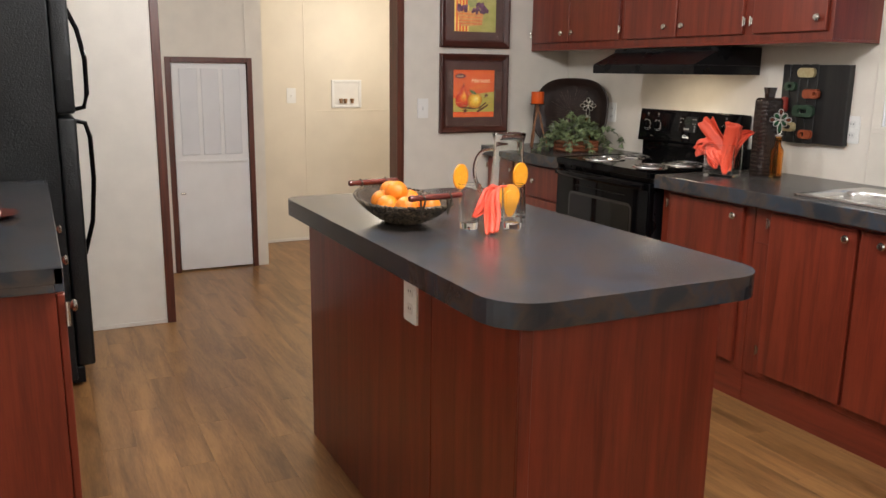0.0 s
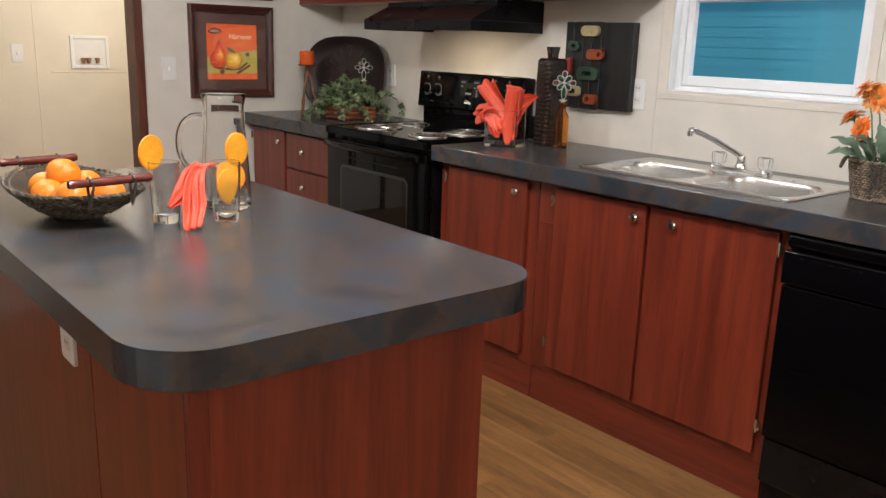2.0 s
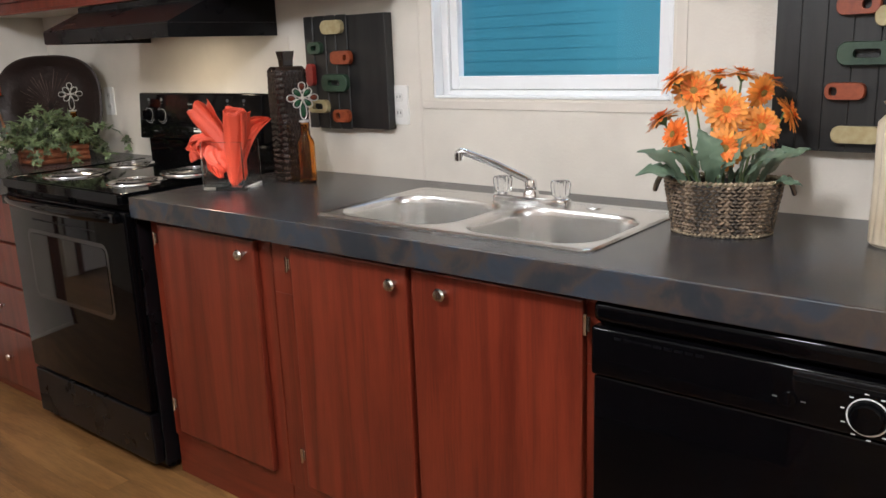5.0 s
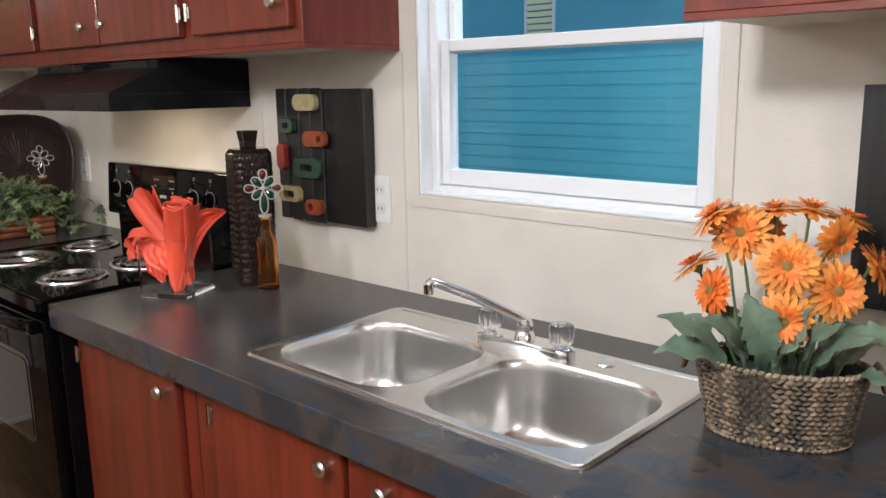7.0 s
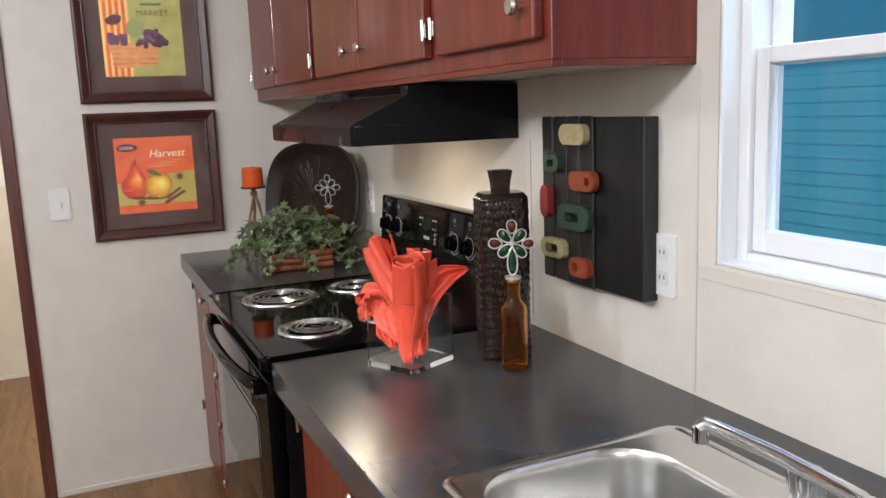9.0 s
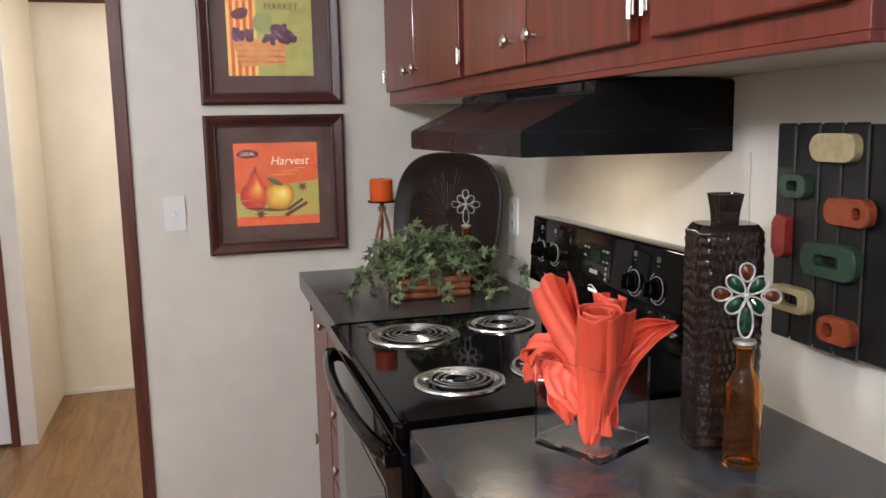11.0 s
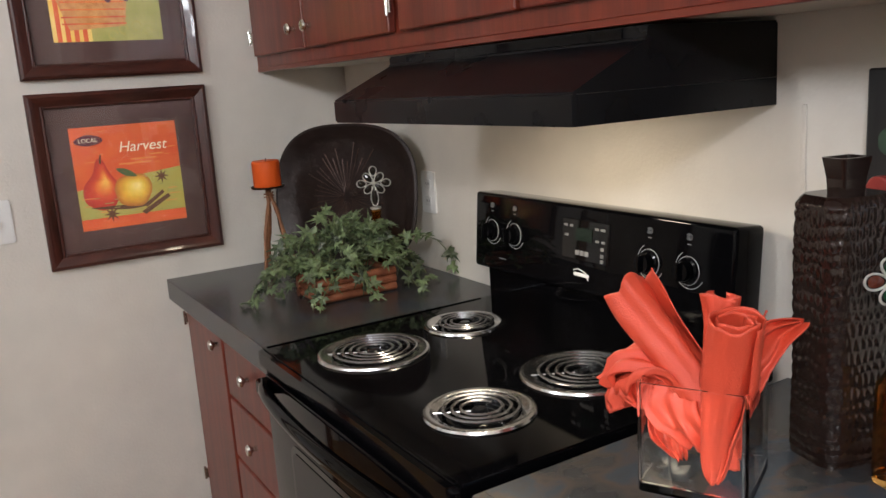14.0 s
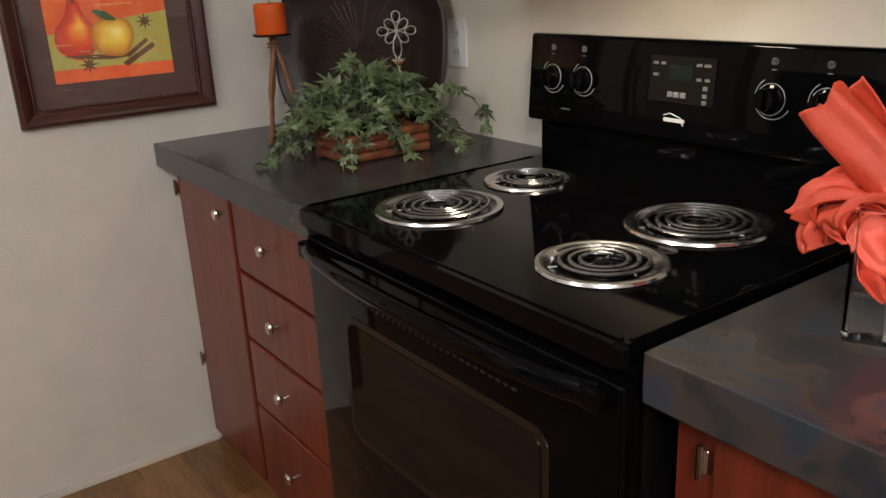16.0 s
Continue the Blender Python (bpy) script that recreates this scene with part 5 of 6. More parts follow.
# ---- bottles with wire flowers ----
AMBER = glass("amber_glass", (0.97, 0.54, 0.15), 0.02, 1.35)
WIRE = mat("frosted_silver_wire", (0.66, 0.65, 0.60), 0.35, 0.8, 0.5, 500, 0.15, 60)
GEM_GREEN, GEM_AMBER = mat("green_gem", (0.006, 0.045, 0.016), 0.06, 0, 0, 1, 0.3, 60), mat("amber_gem", (0.09, 0.018, 0.007), 0.06, 0, 0, 1, 0.3, 60)


def flower_bottle(x, y, rz, gems=None):
    t = thing("bottle", (x, y, 0.914), "amber glass bottle with a jewelled wire flower stopper", "bottle", "flower bottles", rz=rz)
    outer = [(0, 0.001), (0.022, 0.0), (0.027, 0.004), (0.0275, 0.012), (0.0275, 0.118), (0.026, 0.130), (0.017, 0.146), (0.0135, 0.152), (0.0135, 0.180), (0.0155, 0.183), (0.0155, 0.188)]
    inner = [(0.0115, 0.188), (0.0110, 0.154), (0.015, 0.142), (0.0235, 0.128), (0.0245, 0.116), (0.0245, 0.012), (0, 0.008)]
    part("glass_body", lathe(outer + inner, 28), AMBER, t, "", True)
    part("stopper", lathe([(0, 0.184), (0.0105, 0.184), (0.0105, 0.189), (0.016, 0.190), (0.016, 0.195), (0, 0.196)], 20), WIRE, t, "", True)
    zc = 0.262
    fl = part("wire_flower", lathe([(0, -0.004), (0.005, -0.003), (0.006, 0.0), (0.004, 0.004), (0, 0.005)], 14, pose(0, -0.004, zc) @ pose(0, 0, 0, 90)), WIRE, t)
    for k, (deg, length, gem) in enumerate(((90, 0.047, GEM_AMBER), (0, 0.047, GEM_AMBER), (180, 0.047, GEM_AMBER), (45, 0.033, GEM_GREEN), (135, 0.033, GEM_GREEN), (225, 0.033, GEM_GREEN), (315, 0.033, GEM_GREEN), (270, 0.056, GEM_GREEN))):
        a = radians(deg)
        along, across = Vector((math.cos(a), 0, math.sin(a))), Vector((-math.sin(a), 0, math.cos(a)))
        c = Vector((0, -0.002, zc))
        start = {90: 0.020, 0: 0.020, 180: 0.020, 270: 0.008}.get(deg, 0.004)
        pts, gemo = [], []
        for i in range(20):
            u = 2 * math.pi * i / 20
            l = 0.5 - 0.5 * math.cos(u)
            w = math.sin(u) * (0.30 + 0.16 * l) * 0.026
            pts.append(c + along * (start + (length - start if deg in (90, 0, 180) else length) * l) + across * w)
            gemo.append(c + along * (start + (length - start if deg in (90, 0, 180) else length) * (0.16 + 0.70 * l)) + across * w * 0.80)
        pt = part("petal_wire", tube(pts, 0.0016, 6, True), WIRE, fl, "", True)
        bm = bmesh.new()
        ring = [bm.verts.new(p) for p in gemo]
        mid = sum(gemo, Vector()) / 20
        f, b = bm.verts.new(mid + Vector((0, -0.004, 0))), bm.verts.new(mid + Vector((0, 0.003, 0)))
        for i in range(20):
            bm.faces.new((ring[i], ring[(i + 1) % 20], f))
            bm.faces.new((ring[(i + 1) % 20], ring[i], b))
        part("gem", bm, gems or gem, fl)
    return t


flower_bottle(2.945, 2.460, -36)
flower_bottle(3.008, 3.985, -34, mat("smoky_gem", (0.022, 0.018, 0.014), 0.08, 0, 0, 1, 0.3, 60))

# ---- dimpled vase ----
dv = thing("tall_vase", (2.972, 2.556, 0.914), "tall dark brown ceramic vase with a dimpled surface", "vase", rz=-14)
bm = bmesh.new()
rows = []
nu, nv = 192, 160
corner = rounded(-0.053, 0.053, -0.044, 0.044, 0.024, 8)
steps = [math.dist(corner[k], corner[(k + 1) % len(corner)]) for k in range(len(corner))]
girth = sum(steps)
outline, k, done = [], 0, 0.0
for i in range(nu):
    while done + steps[k] < girth * i / nu:
        done += steps[k]
        k += 1
    outline.append(Vector(corner[k]).lerp(Vector(corner[(k + 1) % len(corner)]), (girth * i / nu - done) / steps[k]))
for j in range(nv + 1):
    v = j / nv
    ring = []
    for i in range(nu):
        p = outline[i]
        q = noise.noise_vector(Vector((p.x * 40, p.y * 40, v * 14))) * 0.40
        row = v * 20 + q.y * 1.4
        col = 32 * i / nu + 0.5 * (math.floor(row) % 2) + q.x
        hump = max(0.0, math.sin(math.pi * (col % 1.0))) * max(0.0, math.sin(math.pi * (row % 1.0)))
        bump = 0.0025 * hump ** 0.8 * (1 if 0.02 < v < 0.975 else 0.2) * (0.75 + q.z)
        wob = (1 + 0.012 * math.sin(3.0 * v * math.pi + 1.0)) * (1.0 if v < 0.955 else 1 - 0.16 * ((v - 0.955) / 0.045) ** 2)
        out = Vector((p.x, p.y)).normalized()
        ring.append(bm.verts.new((p.x * wob + out.x * bump, p.y * wob + out.y * bump, 0.356 * v)))
    rows.append(ring)
for a, b in zip(rows, rows[1:]):
    for i in range(nu):
        bm.faces.new((a[i], a[(i + 1) % nu], b[(i + 1) % nu], b[i]))
bm.faces.new(rows[0][::-1])
bm.faces.new(rows[-1])
GLAZE = mat("brown_glaze", (0.016, 0.008, 0.006), 0.12, 0, 0.0, 1, 0.3, 20)
part("body", bm, GLAZE, dv, "", True)
bm = bmesh.new()
sec = [rounded(-s * 1.15, s * 1.15, -s, s, s * 0.25, 3) for s in (0.0150, 0.0165, 0.0205, 0.0175, 0.0145)]
rows = [[bm.verts.new((x, y, z)) for x, y in o] for o, z in zip(sec, (0.350, 0.375, 0.402, 0.402, 0.372))]
for a, b in zip(rows, rows[1:]):
    for i in range(len(a)):
        bm.faces.new((a[i], a[(i + 1) % len(a)], b[(i + 1) % len(a)], b[i]))
bm.faces.new(rows[-1])
part("neck", bm, GLAZE, dv)

# ---- glass cube with napkins ----
gc = thing("square_glass_vase", (2.777, 2.616, 0.9147), "clear square glass vase holding coral napkins", "vase", rz=27)
S, Hg, wl = 0.068, 0.146, 0.005
bm = bmesh.new()
rows = [[bm.verts.new((x, y, z)) for x, y in rounded(-s, s, -s, s, max(0.003, 0.010 - (S - s)), 5)] for s, z in ((S, 0.0125), (S, Hg - 0.002), (S - 0.0015, Hg), (S - wl + 0.0015, Hg), (S - wl, Hg - 0.002), (S - wl, 0.0125))]
for a, b in zip(rows, rows[1:] + rows[:1]):
    for i in range(len(a)):
        bm.faces.new((a[i], a[(i + 1) % len(a)], b[(i + 1) % len(a)], b[i]))
part("glass_wall", bm, CLEAR, gc, "", True).visible_shadow = False
part("base", prism(rounded(-S, S, -S, S, 0.010, 5), 0.0, 0.0122, 0.002), CLEAR, gc, "thick clear glass base").visible_shadow = False
CORAL = cloth((0.70, 0.078, 0.036), "coral_cloth", 0.5)


def rolled(axis, radius, turns, seed, fold=0.006, n=26, m=44, a0=0.0, squash=1.0):
    """A sheet of cloth rolled round a bent axis, with soft folds."""
    pts = [Vector(p) for p in axis]
    k = len(pts) - 1
    bm = bmesh.new()
    rows = []
    for i in range(n + 1):
        u = i / n
        f = u * k
        j = min(int(f), k - 1)
        w = f - j
        p0, p1, p2, p3 = pts[max(0, j - 1)], pts[j], pts[j + 1], pts[min(k, j + 2)]
        c = 0.5 * (2 * p1 + (p2 - p0) * w + (2 * p0 - 5 * p1 + 4 * p2 - p3) * w * w + (3 * p1 - p0 - 3 * p2 + p3) * w ** 3)
        d = (pts[j + 1] - pts[j]).normalized()
        s = d.cross(Vector((0.3, 1, 0.1))).normalized()
        t = s.cross(d)
        row = []
        for q in range(m + 1):
            v = q / m
            a = a0 + 2 * math.pi * turns * v
            r = radius(u) * (0.50 + 0.50 * v) + fold * noise.noise(Vector((seed + 1.3 * math.cos(a), 1.3 * math.sin(a) + v, 2.2 * u))) * 2 + 0.0026 * noise.noise(Vector((seed + 4.0 * math.cos(a), 4.0 * math.sin(a) + 2 * v, 6.5 * u)))
            row.append(bm.verts.new(c + s * r * math.cos(a) + t * r * math.sin(a) * squash + d * 0.010 * noise.noise(Vector((seed, a, u)))))
        rows.append(row)
    for a, b in zip(rows, rows[1:]):
        for q in range(m):
            bm.faces.new((a[q], a[q + 1], b[q + 1], b[q]))
    return bm


def napkin(name, bms, at, label, group=""):
    t = thing(name, at, label, "napkin", group)
    for b in bms:
        o = part("fold", b, CORAL, t, "", True)
        for e in o.data.edges:
            e.use_edge_sharp = False
        mod = o.modifiers.new("thickness", "SOLIDIFY")
        mod.thickness = 0.0016
    return t


def drape(line, widths, side, pleat, seed, n=30, m=30):
    """A hanging strip of cloth along a line, with lengthwise pleats."""
    pts, sd = [Vector(p) for p in line], Vector(side).normalized()
    k = len(pts) - 1
    bm = bmesh.new()
    rows = []
    for i in range(n + 1):
        u = i / n
        j = min(int(u * k), k - 1)
        w = u * k - j
        p0, p1, p2, p3 = pts[max(0, j - 1)], pts[j], pts[j + 1], pts[min(k, j + 2)]
        c = 0.5 * (2 * p1 + (p2 - p0) * w + (2 * p0 - 5 * p1 + 4 * p2 - p3) * w * w + (3 * p1 - p0 - 3 * p2 + p3) * w ** 3)
        nrm = sd.cross(p2 - p1).normalized()
        wd = widths[j] * (1 - w) + widths[j + 1] * w
        row = []
        for q in range(m + 1):
            v = 2 * q / m - 1
            ridge = abs(((v * 1.4 + 0.3 * u + seed) % 1.0) * 2 - 1) - 0.5
            h = pleat * (0.35 + u) * (0.7 * math.cos(2.3 * v + seed) + 1.1 * ridge + 1.3 * noise.noise(Vector((2.4 * v, 4.5 * u, seed))))
            row.append(bm.verts.new(c + sd * wd * v + nrm * h))
        rows.append(row)
    for a, b in zip(rows, rows[1:]):
        for q in range(m):
            bm.faces.new((a[q], a[q + 1], b[q + 1], b[q]))
    return bm


B = Vector((2.777, 2.616, 0.932))
napkin("coral_napkin", [rolled([(0.006, -0.030, 0.012), (-0.006, -0.022, 0.075), (-0.018, 0.020, 0.140), (-0.024, 0.066, 0.186), (-0.027, 0.108, 0.226)], lambda u: 0.020 + 0.016 * min(1, 1.6 * u), 1.45, 3.1, 0.005, 34, a0=0.8),
                       drape([(-0.016, 0.000, 0.120), (-0.030, 0.014, 0.118), (-0.046, 0.018, 0.092), (-0.040, -0.004, 0.060), (-0.022, -0.010, 0.034)], (0.020, 0.034, 0.038, 0.034, 0.016), (0.55, -0.80, 0.05), 0.006, 1.1)], B, "coral cloth napkin rolled and leaning in a glass vase", "coral napkins")
napkin("coral_napkin", [rolled([(-0.020, -0.034, -0.004), (-0.016, -0.038, 0.060), (-0.018, -0.052, 0.135), (-0.026, -0.072, 0.218)], lambda u: 0.007 + 0.029 * min(1, 1.5 * u) ** 0.7, 2.3, 7.7, 0.003, 30, 70, a0=2.6, squash=0.85),
                       rolled([(0.010, -0.016, 0.010), (0.020, -0.010, 0.090), (0.028, -0.006, 0.160), (0.034, -0.004, 0.224)], lambda u: 0.014 + 0.018 * u, 0.9, 9.4, 0.006, 26, a0=2.2, squash=0.7),
                       drape([(-0.004, -0.030, 0.010), (0.008, -0.036, 0.080), (0.030, -0.044, 0.140), (0.066, -0.052, 0.172), (0.112, -0.060, 0.184)], (0.012, 0.026, 0.032, 0.022, 0.002), (0.30, -0.35, -0.88), 0.0075, 3.3),
                       drape([(0.000, -0.020, 0.030), (0.004, -0.030, 0.100), (0.012, -0.040, 0.160), (0.020, -0.050, 0.210)], (0.016, 0.028, 0.034, 0.026), (0.85, -0.45, 0.1), 0.009, 5.9)], B, "coral cloth napkin rolled upright in a glass vase", "coral napkins")
napkin("coral_napkin", [drape([(-0.004, 0.004, 0.060), (-0.024, 0.030, 0.118), (-0.044, 0.066, 0.140), (-0.066, 0.094, 0.130), (-0.070, 0.100, 0.102)], (0.014, 0.026, 0.034, 0.030, 0.018), (0.70, 0.45, 0.25), 0.010, 12.3),
                       drape([(-0.010, 0.000, 0.040), (-0.032, 0.022, 0.112), (-0.058, 0.056, 0.122), (-0.074, 0.078, 0.102), (-0.070, 0.074, 0.074)], (0.012, 0.026, 0.030, 0.024, 0.010), (0.45, 0.60, -0.55), 0.010, 4.4),
                       drape([(-0.020, 0.030, 0.138), (-0.046, 0.048, 0.128), (-0.062, 0.056, 0.104), (-0.058, 0.050, 0.084)], (0.022, 0.028, 0.024, 0.010), (0.80, -0.55, 0.2), 0.009, 6.1),
                       drape([(-0.026, 0.026, 0.112), (-0.040, 0.026, 0.084), (-0.044, 0.018, 0.050), (-0.034, 0.008, 0.016)], (0.014, 0.024, 0.022, 0.006), (0.75, -0.60, 0.2), 0.007, 8.8)], B, "crumpled coral cloth napkin draped over a glass rim", "coral napkins")

# ---- flower basket ----
fb = thing("flower_basket", (2.892, 1.142, 0.914), "woven seagrass basket of orange gerbera daisies", "flower basket", rz=16)
ROPE = mat("seagrass_rope", (0.115, 0.080, 0.052), 0.55, 0, 0.6, 180, 0.35, 60, island=0.95)
ROPE_PALE = mat("pale_seagrass", (0.26, 0.20, 0.13), 0.6, 0, 0.5, 180, 0.3, 60, island=0.4)


def rope_ring(bm, ax, ay, z, r, count, tilt, phase, seg=6):
    """One course of short twisted strands round an ellipse."""
    for i in range(count):
        a = 2 * math.pi * (i + phase) / count
        c = Vector((ax * math.cos(a), ay * math.sin(a), z + random.uniform(-0.0008, 0.0008)))
        t = Vector((-ax * math.sin(a), ay * math.cos(a), 0)).normalized()
        o = Vector((t.y, -t.x, 0))
        d = (t + Vector((0, 0, tilt * random.uniform(0.3, 1.5)))).normalized()
        up = o.cross(d).normalized()
        L = 2 * math.pi * math.hypot(ax, ay) / 1.414 / count * 1.15
        k = random.uniform(0.85, 1.15)
        rings = []
        for u, w in ((-0.62, 0.15), (-0.30, 0.85), (0.0, 1.05), (0.30, 0.85), (0.62, 0.15)):
            rings.append([bm.verts.new(c + d * L * u + (o * math.cos(2 * math.pi * j / seg) + up * math.sin(2 * math.pi * j / seg)) * r * w * k) for j in range(seg)])
        for p, q in zip(rings, rings[1:]):
            for j in range(seg):
                bm.faces.new((p[j], p[(j + 1) % seg], q[(j + 1) % seg], q[j]))


random.seed(5)
NB = 14
for j in range(NB):
    v = (j + 0.5) / NB
    bm = bmesh.new()
    rope_ring(bm, 0.059 + 0.012 * v, 0.096 + 0.018 * v, 0.0050 + 0.103 * v, 0.0050, 58, 0.34 if j % 2 else -0.34, 0.5 * (j % 2))
    part("weave_course", bm, ROPE, fb, "", True)
bm = bmesh.new()
rope_ring(bm, 0.072, 0.115, 0.112, 0.0042, 74, 0.8, 0)
part("rim", bm, ROPE_PALE, fb, "", True)
bm = bmesh.new()
rope_ring(bm, 0.060, 0.097, 0.0045, 0.0042, 66, 0.8, 0)
part("base_cord", bm, ROPE_PALE, fb, "", True)
part("lining", lathe([(0, 0.002), (0.84, 0.002), (1.0, 0.104), (0.95, 0.104), (0.86, 0.090), (0, 0.090)], 36, Matrix.Diagonal((0.066, 0.108, 1, 1))), DARK_HOLE, fb)
for s in (-1, 1):
    part("loop_handle", tube([(0.018 * math.cos(a), s * (0.120 + 0.016 * math.sin(a)), 0.102 + 0.016 * math.cos(2 * a)) for a in [math.pi * i / 10 for i in range(11)]], 0.005, 8), ROPE, fb, "", True)
PETAL = mat("orange_petal", (0.90, 0.32, 0.055), 0.55, 0, 0.15, 90, 0.22, 40, island=0.16)
PETAL_DEEP = mat("deep_orange_petal", (0.86, 0.20, 0.030), 0.55, 0, 0.15, 90, 0.22, 40, island=0.16)
EYE_M = two_tone("flower_eye", (0.16, 0.17, 0.03), (0.34, 0.14, 0.03), 120, 0.7, 0.6)
STALK = mat("flower_stalk", (0.11, 0.17, 0.06), 0.55, 0, 0.1, 90, 0.15, 20)
BIG_LEAF = mat("gerbera_leaf", (0.135, 0.200, 0.135), 0.5, 0, 0.25, 70, 0.25, 18)


def gerbera(parent, at, facing, r, seed, deep=False):
    """A daisy head with three rows of petals on a stalk; at is in the basket's own frame."""
    random.seed(seed)
    f = Vector(facing).normalized()
    m = Matrix.Translation(at) @ f.to_track_quat("Z", "Y").to_matrix().to_4x4()
    bm = bmesh.new()
    for row, (count, r0, r1, lift, droop) in enumerate(((22, 0.008, r, 0.0, -0.12), (19, 0.007, r * 0.86, 0.003, 0.05), (18, 0.006, r * 0.60, 0.005, 0.25), (14, 0.006, r * 0.38, 0.006, 0.45))):
        for i in range(count):
            a = 2 * math.pi * (i + 0.5 * row + random.uniform(-0.2, 0.2)) / count
            L, w = (r1 - r0) * random.uniform(0.88, 1.08), r1 * random.uniform(0.10, 0.135)
            c, s = math.cos(a), math.sin(a)
            tilt = droop + random.uniform(-0.14, 0.14)
            rows = []
            for u, ww in ((0, 0.45), (0.35, 0.9), (0.72, 1.0), (0.93, 0.62), (1.0, 0.2)):
                q = r0 + L * u
                z = lift + tilt * L * u - 0.25 * L * u * u * (0.4 if row < 2 else -0.6)
                rows.append([bm.verts.new((q * c - k * w * ww * s, q * s + k * w * ww * c, z + abs(k) * 0.10 * w)) for k in (-1, 0, 1)])
            for p, q in zip(rows, rows[1:]):
                for k in range(2):
                    bm.faces.new((p[k], p[k + 1], q[k + 1], q[k])).material_index = 1 if row > 1 and random.random() < 0.75 else 0
    h = part("flower_head", bm, (PETAL_DEEP, PETAL_DEEP) if deep else (PETAL, PETAL_DEEP), parent, "orange gerbera bloom", True, m)
    part("flower_eye", lathe([(0.0085, 0.002), (0.0085, 0.006), (0.005, 0.008), (0, 0.0085)], 14), EYE_M, h, "", True)
    part("calyx", lathe([(0.003, -0.016), (0.008, -0.010), (0.012, -0.003), (0, 0.0)], 12), STALK, h, "", True)
    a = Vector(at) - f * 0.014
    base = Vector((at[0] * 0.35, at[1] * 0.45, 0.088))
    part("stalk", tube([a, a * 0.72 + base * 0.28 - f * 0.010, a * 0.35 + base * 0.65, base], 0.0024, 7), STALK, parent)


inv = pose(2.892, 1.142, 0.914, 0, 0, 16).inverted()
BLOOMS = (((2.858, 1.130, 1.093), (-0.85, -0.40, 0.12), 0.0375, 0), ((2.882, 1.138, 1.167), (-0.85, -0.38, 0.22), 0.0385, 0), ((2.930, 1.084, 1.130), (-0.75, -0.60, 0.22), 0.0385, 0),
          ((2.905, 1.216, 1.202), (-0.85, -0.30, 0.28), 0.0385, 0), ((2.890, 1.252, 1.228), (-0.30, 0.55, 0.80), 0.0350, 0), ((2.925, 1.294, 1.142), (-0.05, 0.55, 0.75), 0.0350, 0),
          ((2.893, 1.250, 1.112), (-0.75, 0.45, 0.25), 0.0340, 1), ((3.040, 1.062, 1.149), (0.15, -0.90, 0.45), 0.0350, 0), ((2.965, 1.190, 1.232), (-0.05, 0.10, 1.0), 0.0300, 0),
          ((3.000, 1.150, 1.232), (0.05, -0.15, 1.0), 0.0330, 0), ((3.040, 1.108, 1.216), (0.15, -0.30, 0.95), 0.0330, 0), ((2.974, 1.100, 1.196), (-0.40, -0.70, -0.25), 0.0300, 0),
          ((2.985, 1.215, 1.195), (0.40, 0.30, 0.40), 0.0300, 1), ((3.000, 1.085, 1.112), (0.25, -0.70, 0.30), 0.0300, 1))
for i, (p, f, r, deep) in enumerate(BLOOMS):
    gerbera(fb, inv @ Vector(p), inv.to_3x3() @ Vector(f), r * 1.2, 40 + i, deep)


def broad_leaf(parent, base, tip, width, up, seed):
    """A long leaf with shallow lobes, a folded midrib and a pointed tip."""
    random.seed(seed)
    base, tip = Vector(base), Vector(tip)
    d = tip - base
    s = d.cross(Vector(up)).normalized()
    n = s.cross(d).normalized()
    bm = bmesh.new()
    rows = []
    for i in range(29):
        u = i / 28
        lobe = 1 - 0.30 * ((u * 5.5 + 0.13 * seed) % 1.0) ** 1.5
        w = width * (0.16 + 0.84 * math.sin(math.pi * min(1, u * 0.62 + 0.10 * u)) ** 1.1) * lobe * min(1, (1 - u) * 3.2 + 0.03)
        c = base + d * u + n * 0.16 * d.length * math.sin(math.pi * u * 0.9) + Vector((0, 0, -0.10 * d.length * u * u))
        rows.append([bm.verts.new(c + s * w * k + n * (abs(k) * w * 0.30 + 0.004 * math.sin(15 * u + 3 * k + seed) * abs(k))) for k in (-1, -0.5, 0, 0.5, 1)])
    for a, b in zip(rows, rows[1:]):
        for k in range(4):
            bm.faces.new((a[k], a[k + 1], b[k + 1], b[k]))
    part("leaf", bm, BIG_LEAF, parent, "", True)


LEAVES = (((-0.030, 0.070, 0.098), (-0.045, 0.172, 0.180), 0.026), ((-0.045, 0.065, 0.098), (-0.085, 0.165, 0.135), 0.030), ((-0.045, 0.040, 0.098), (-0.085, 0.115, 0.195), 0.026),
          ((-0.035, 0.020, 0.098), (-0.050, 0.050, 0.235), 0.026), ((-0.040, -0.040, 0.098), (-0.060, -0.120, 0.185), 0.026), ((-0.010, -0.070, 0.098), (-0.010, -0.165, 0.185), 0.028),
          ((-0.020, -0.080, 0.098), (-0.055, -0.150, 0.115), 0.013), ((-0.020, -0.020, 0.098), (-0.030, -0.045, 0.215), 0.022), ((0.020, 0.050, 0.098), (0.060, 0.120, 0.180), 0.024),
          ((0.020, -0.050, 0.098), (0.060, -0.110, 0.170), 0.024), ((-0.045, 0.000, 0.098), (-0.070, -0.030, 0.165), 0.018), ((-0.030, -0.030, 0.098), (-0.055, -0.085, 0.200), 0.022))
for i, (b, t, w) in enumerate(LEAVES):
    broad_leaf(fb, b, t, w * 1.25, (-0.3, 0.1, 1), 60 + i)

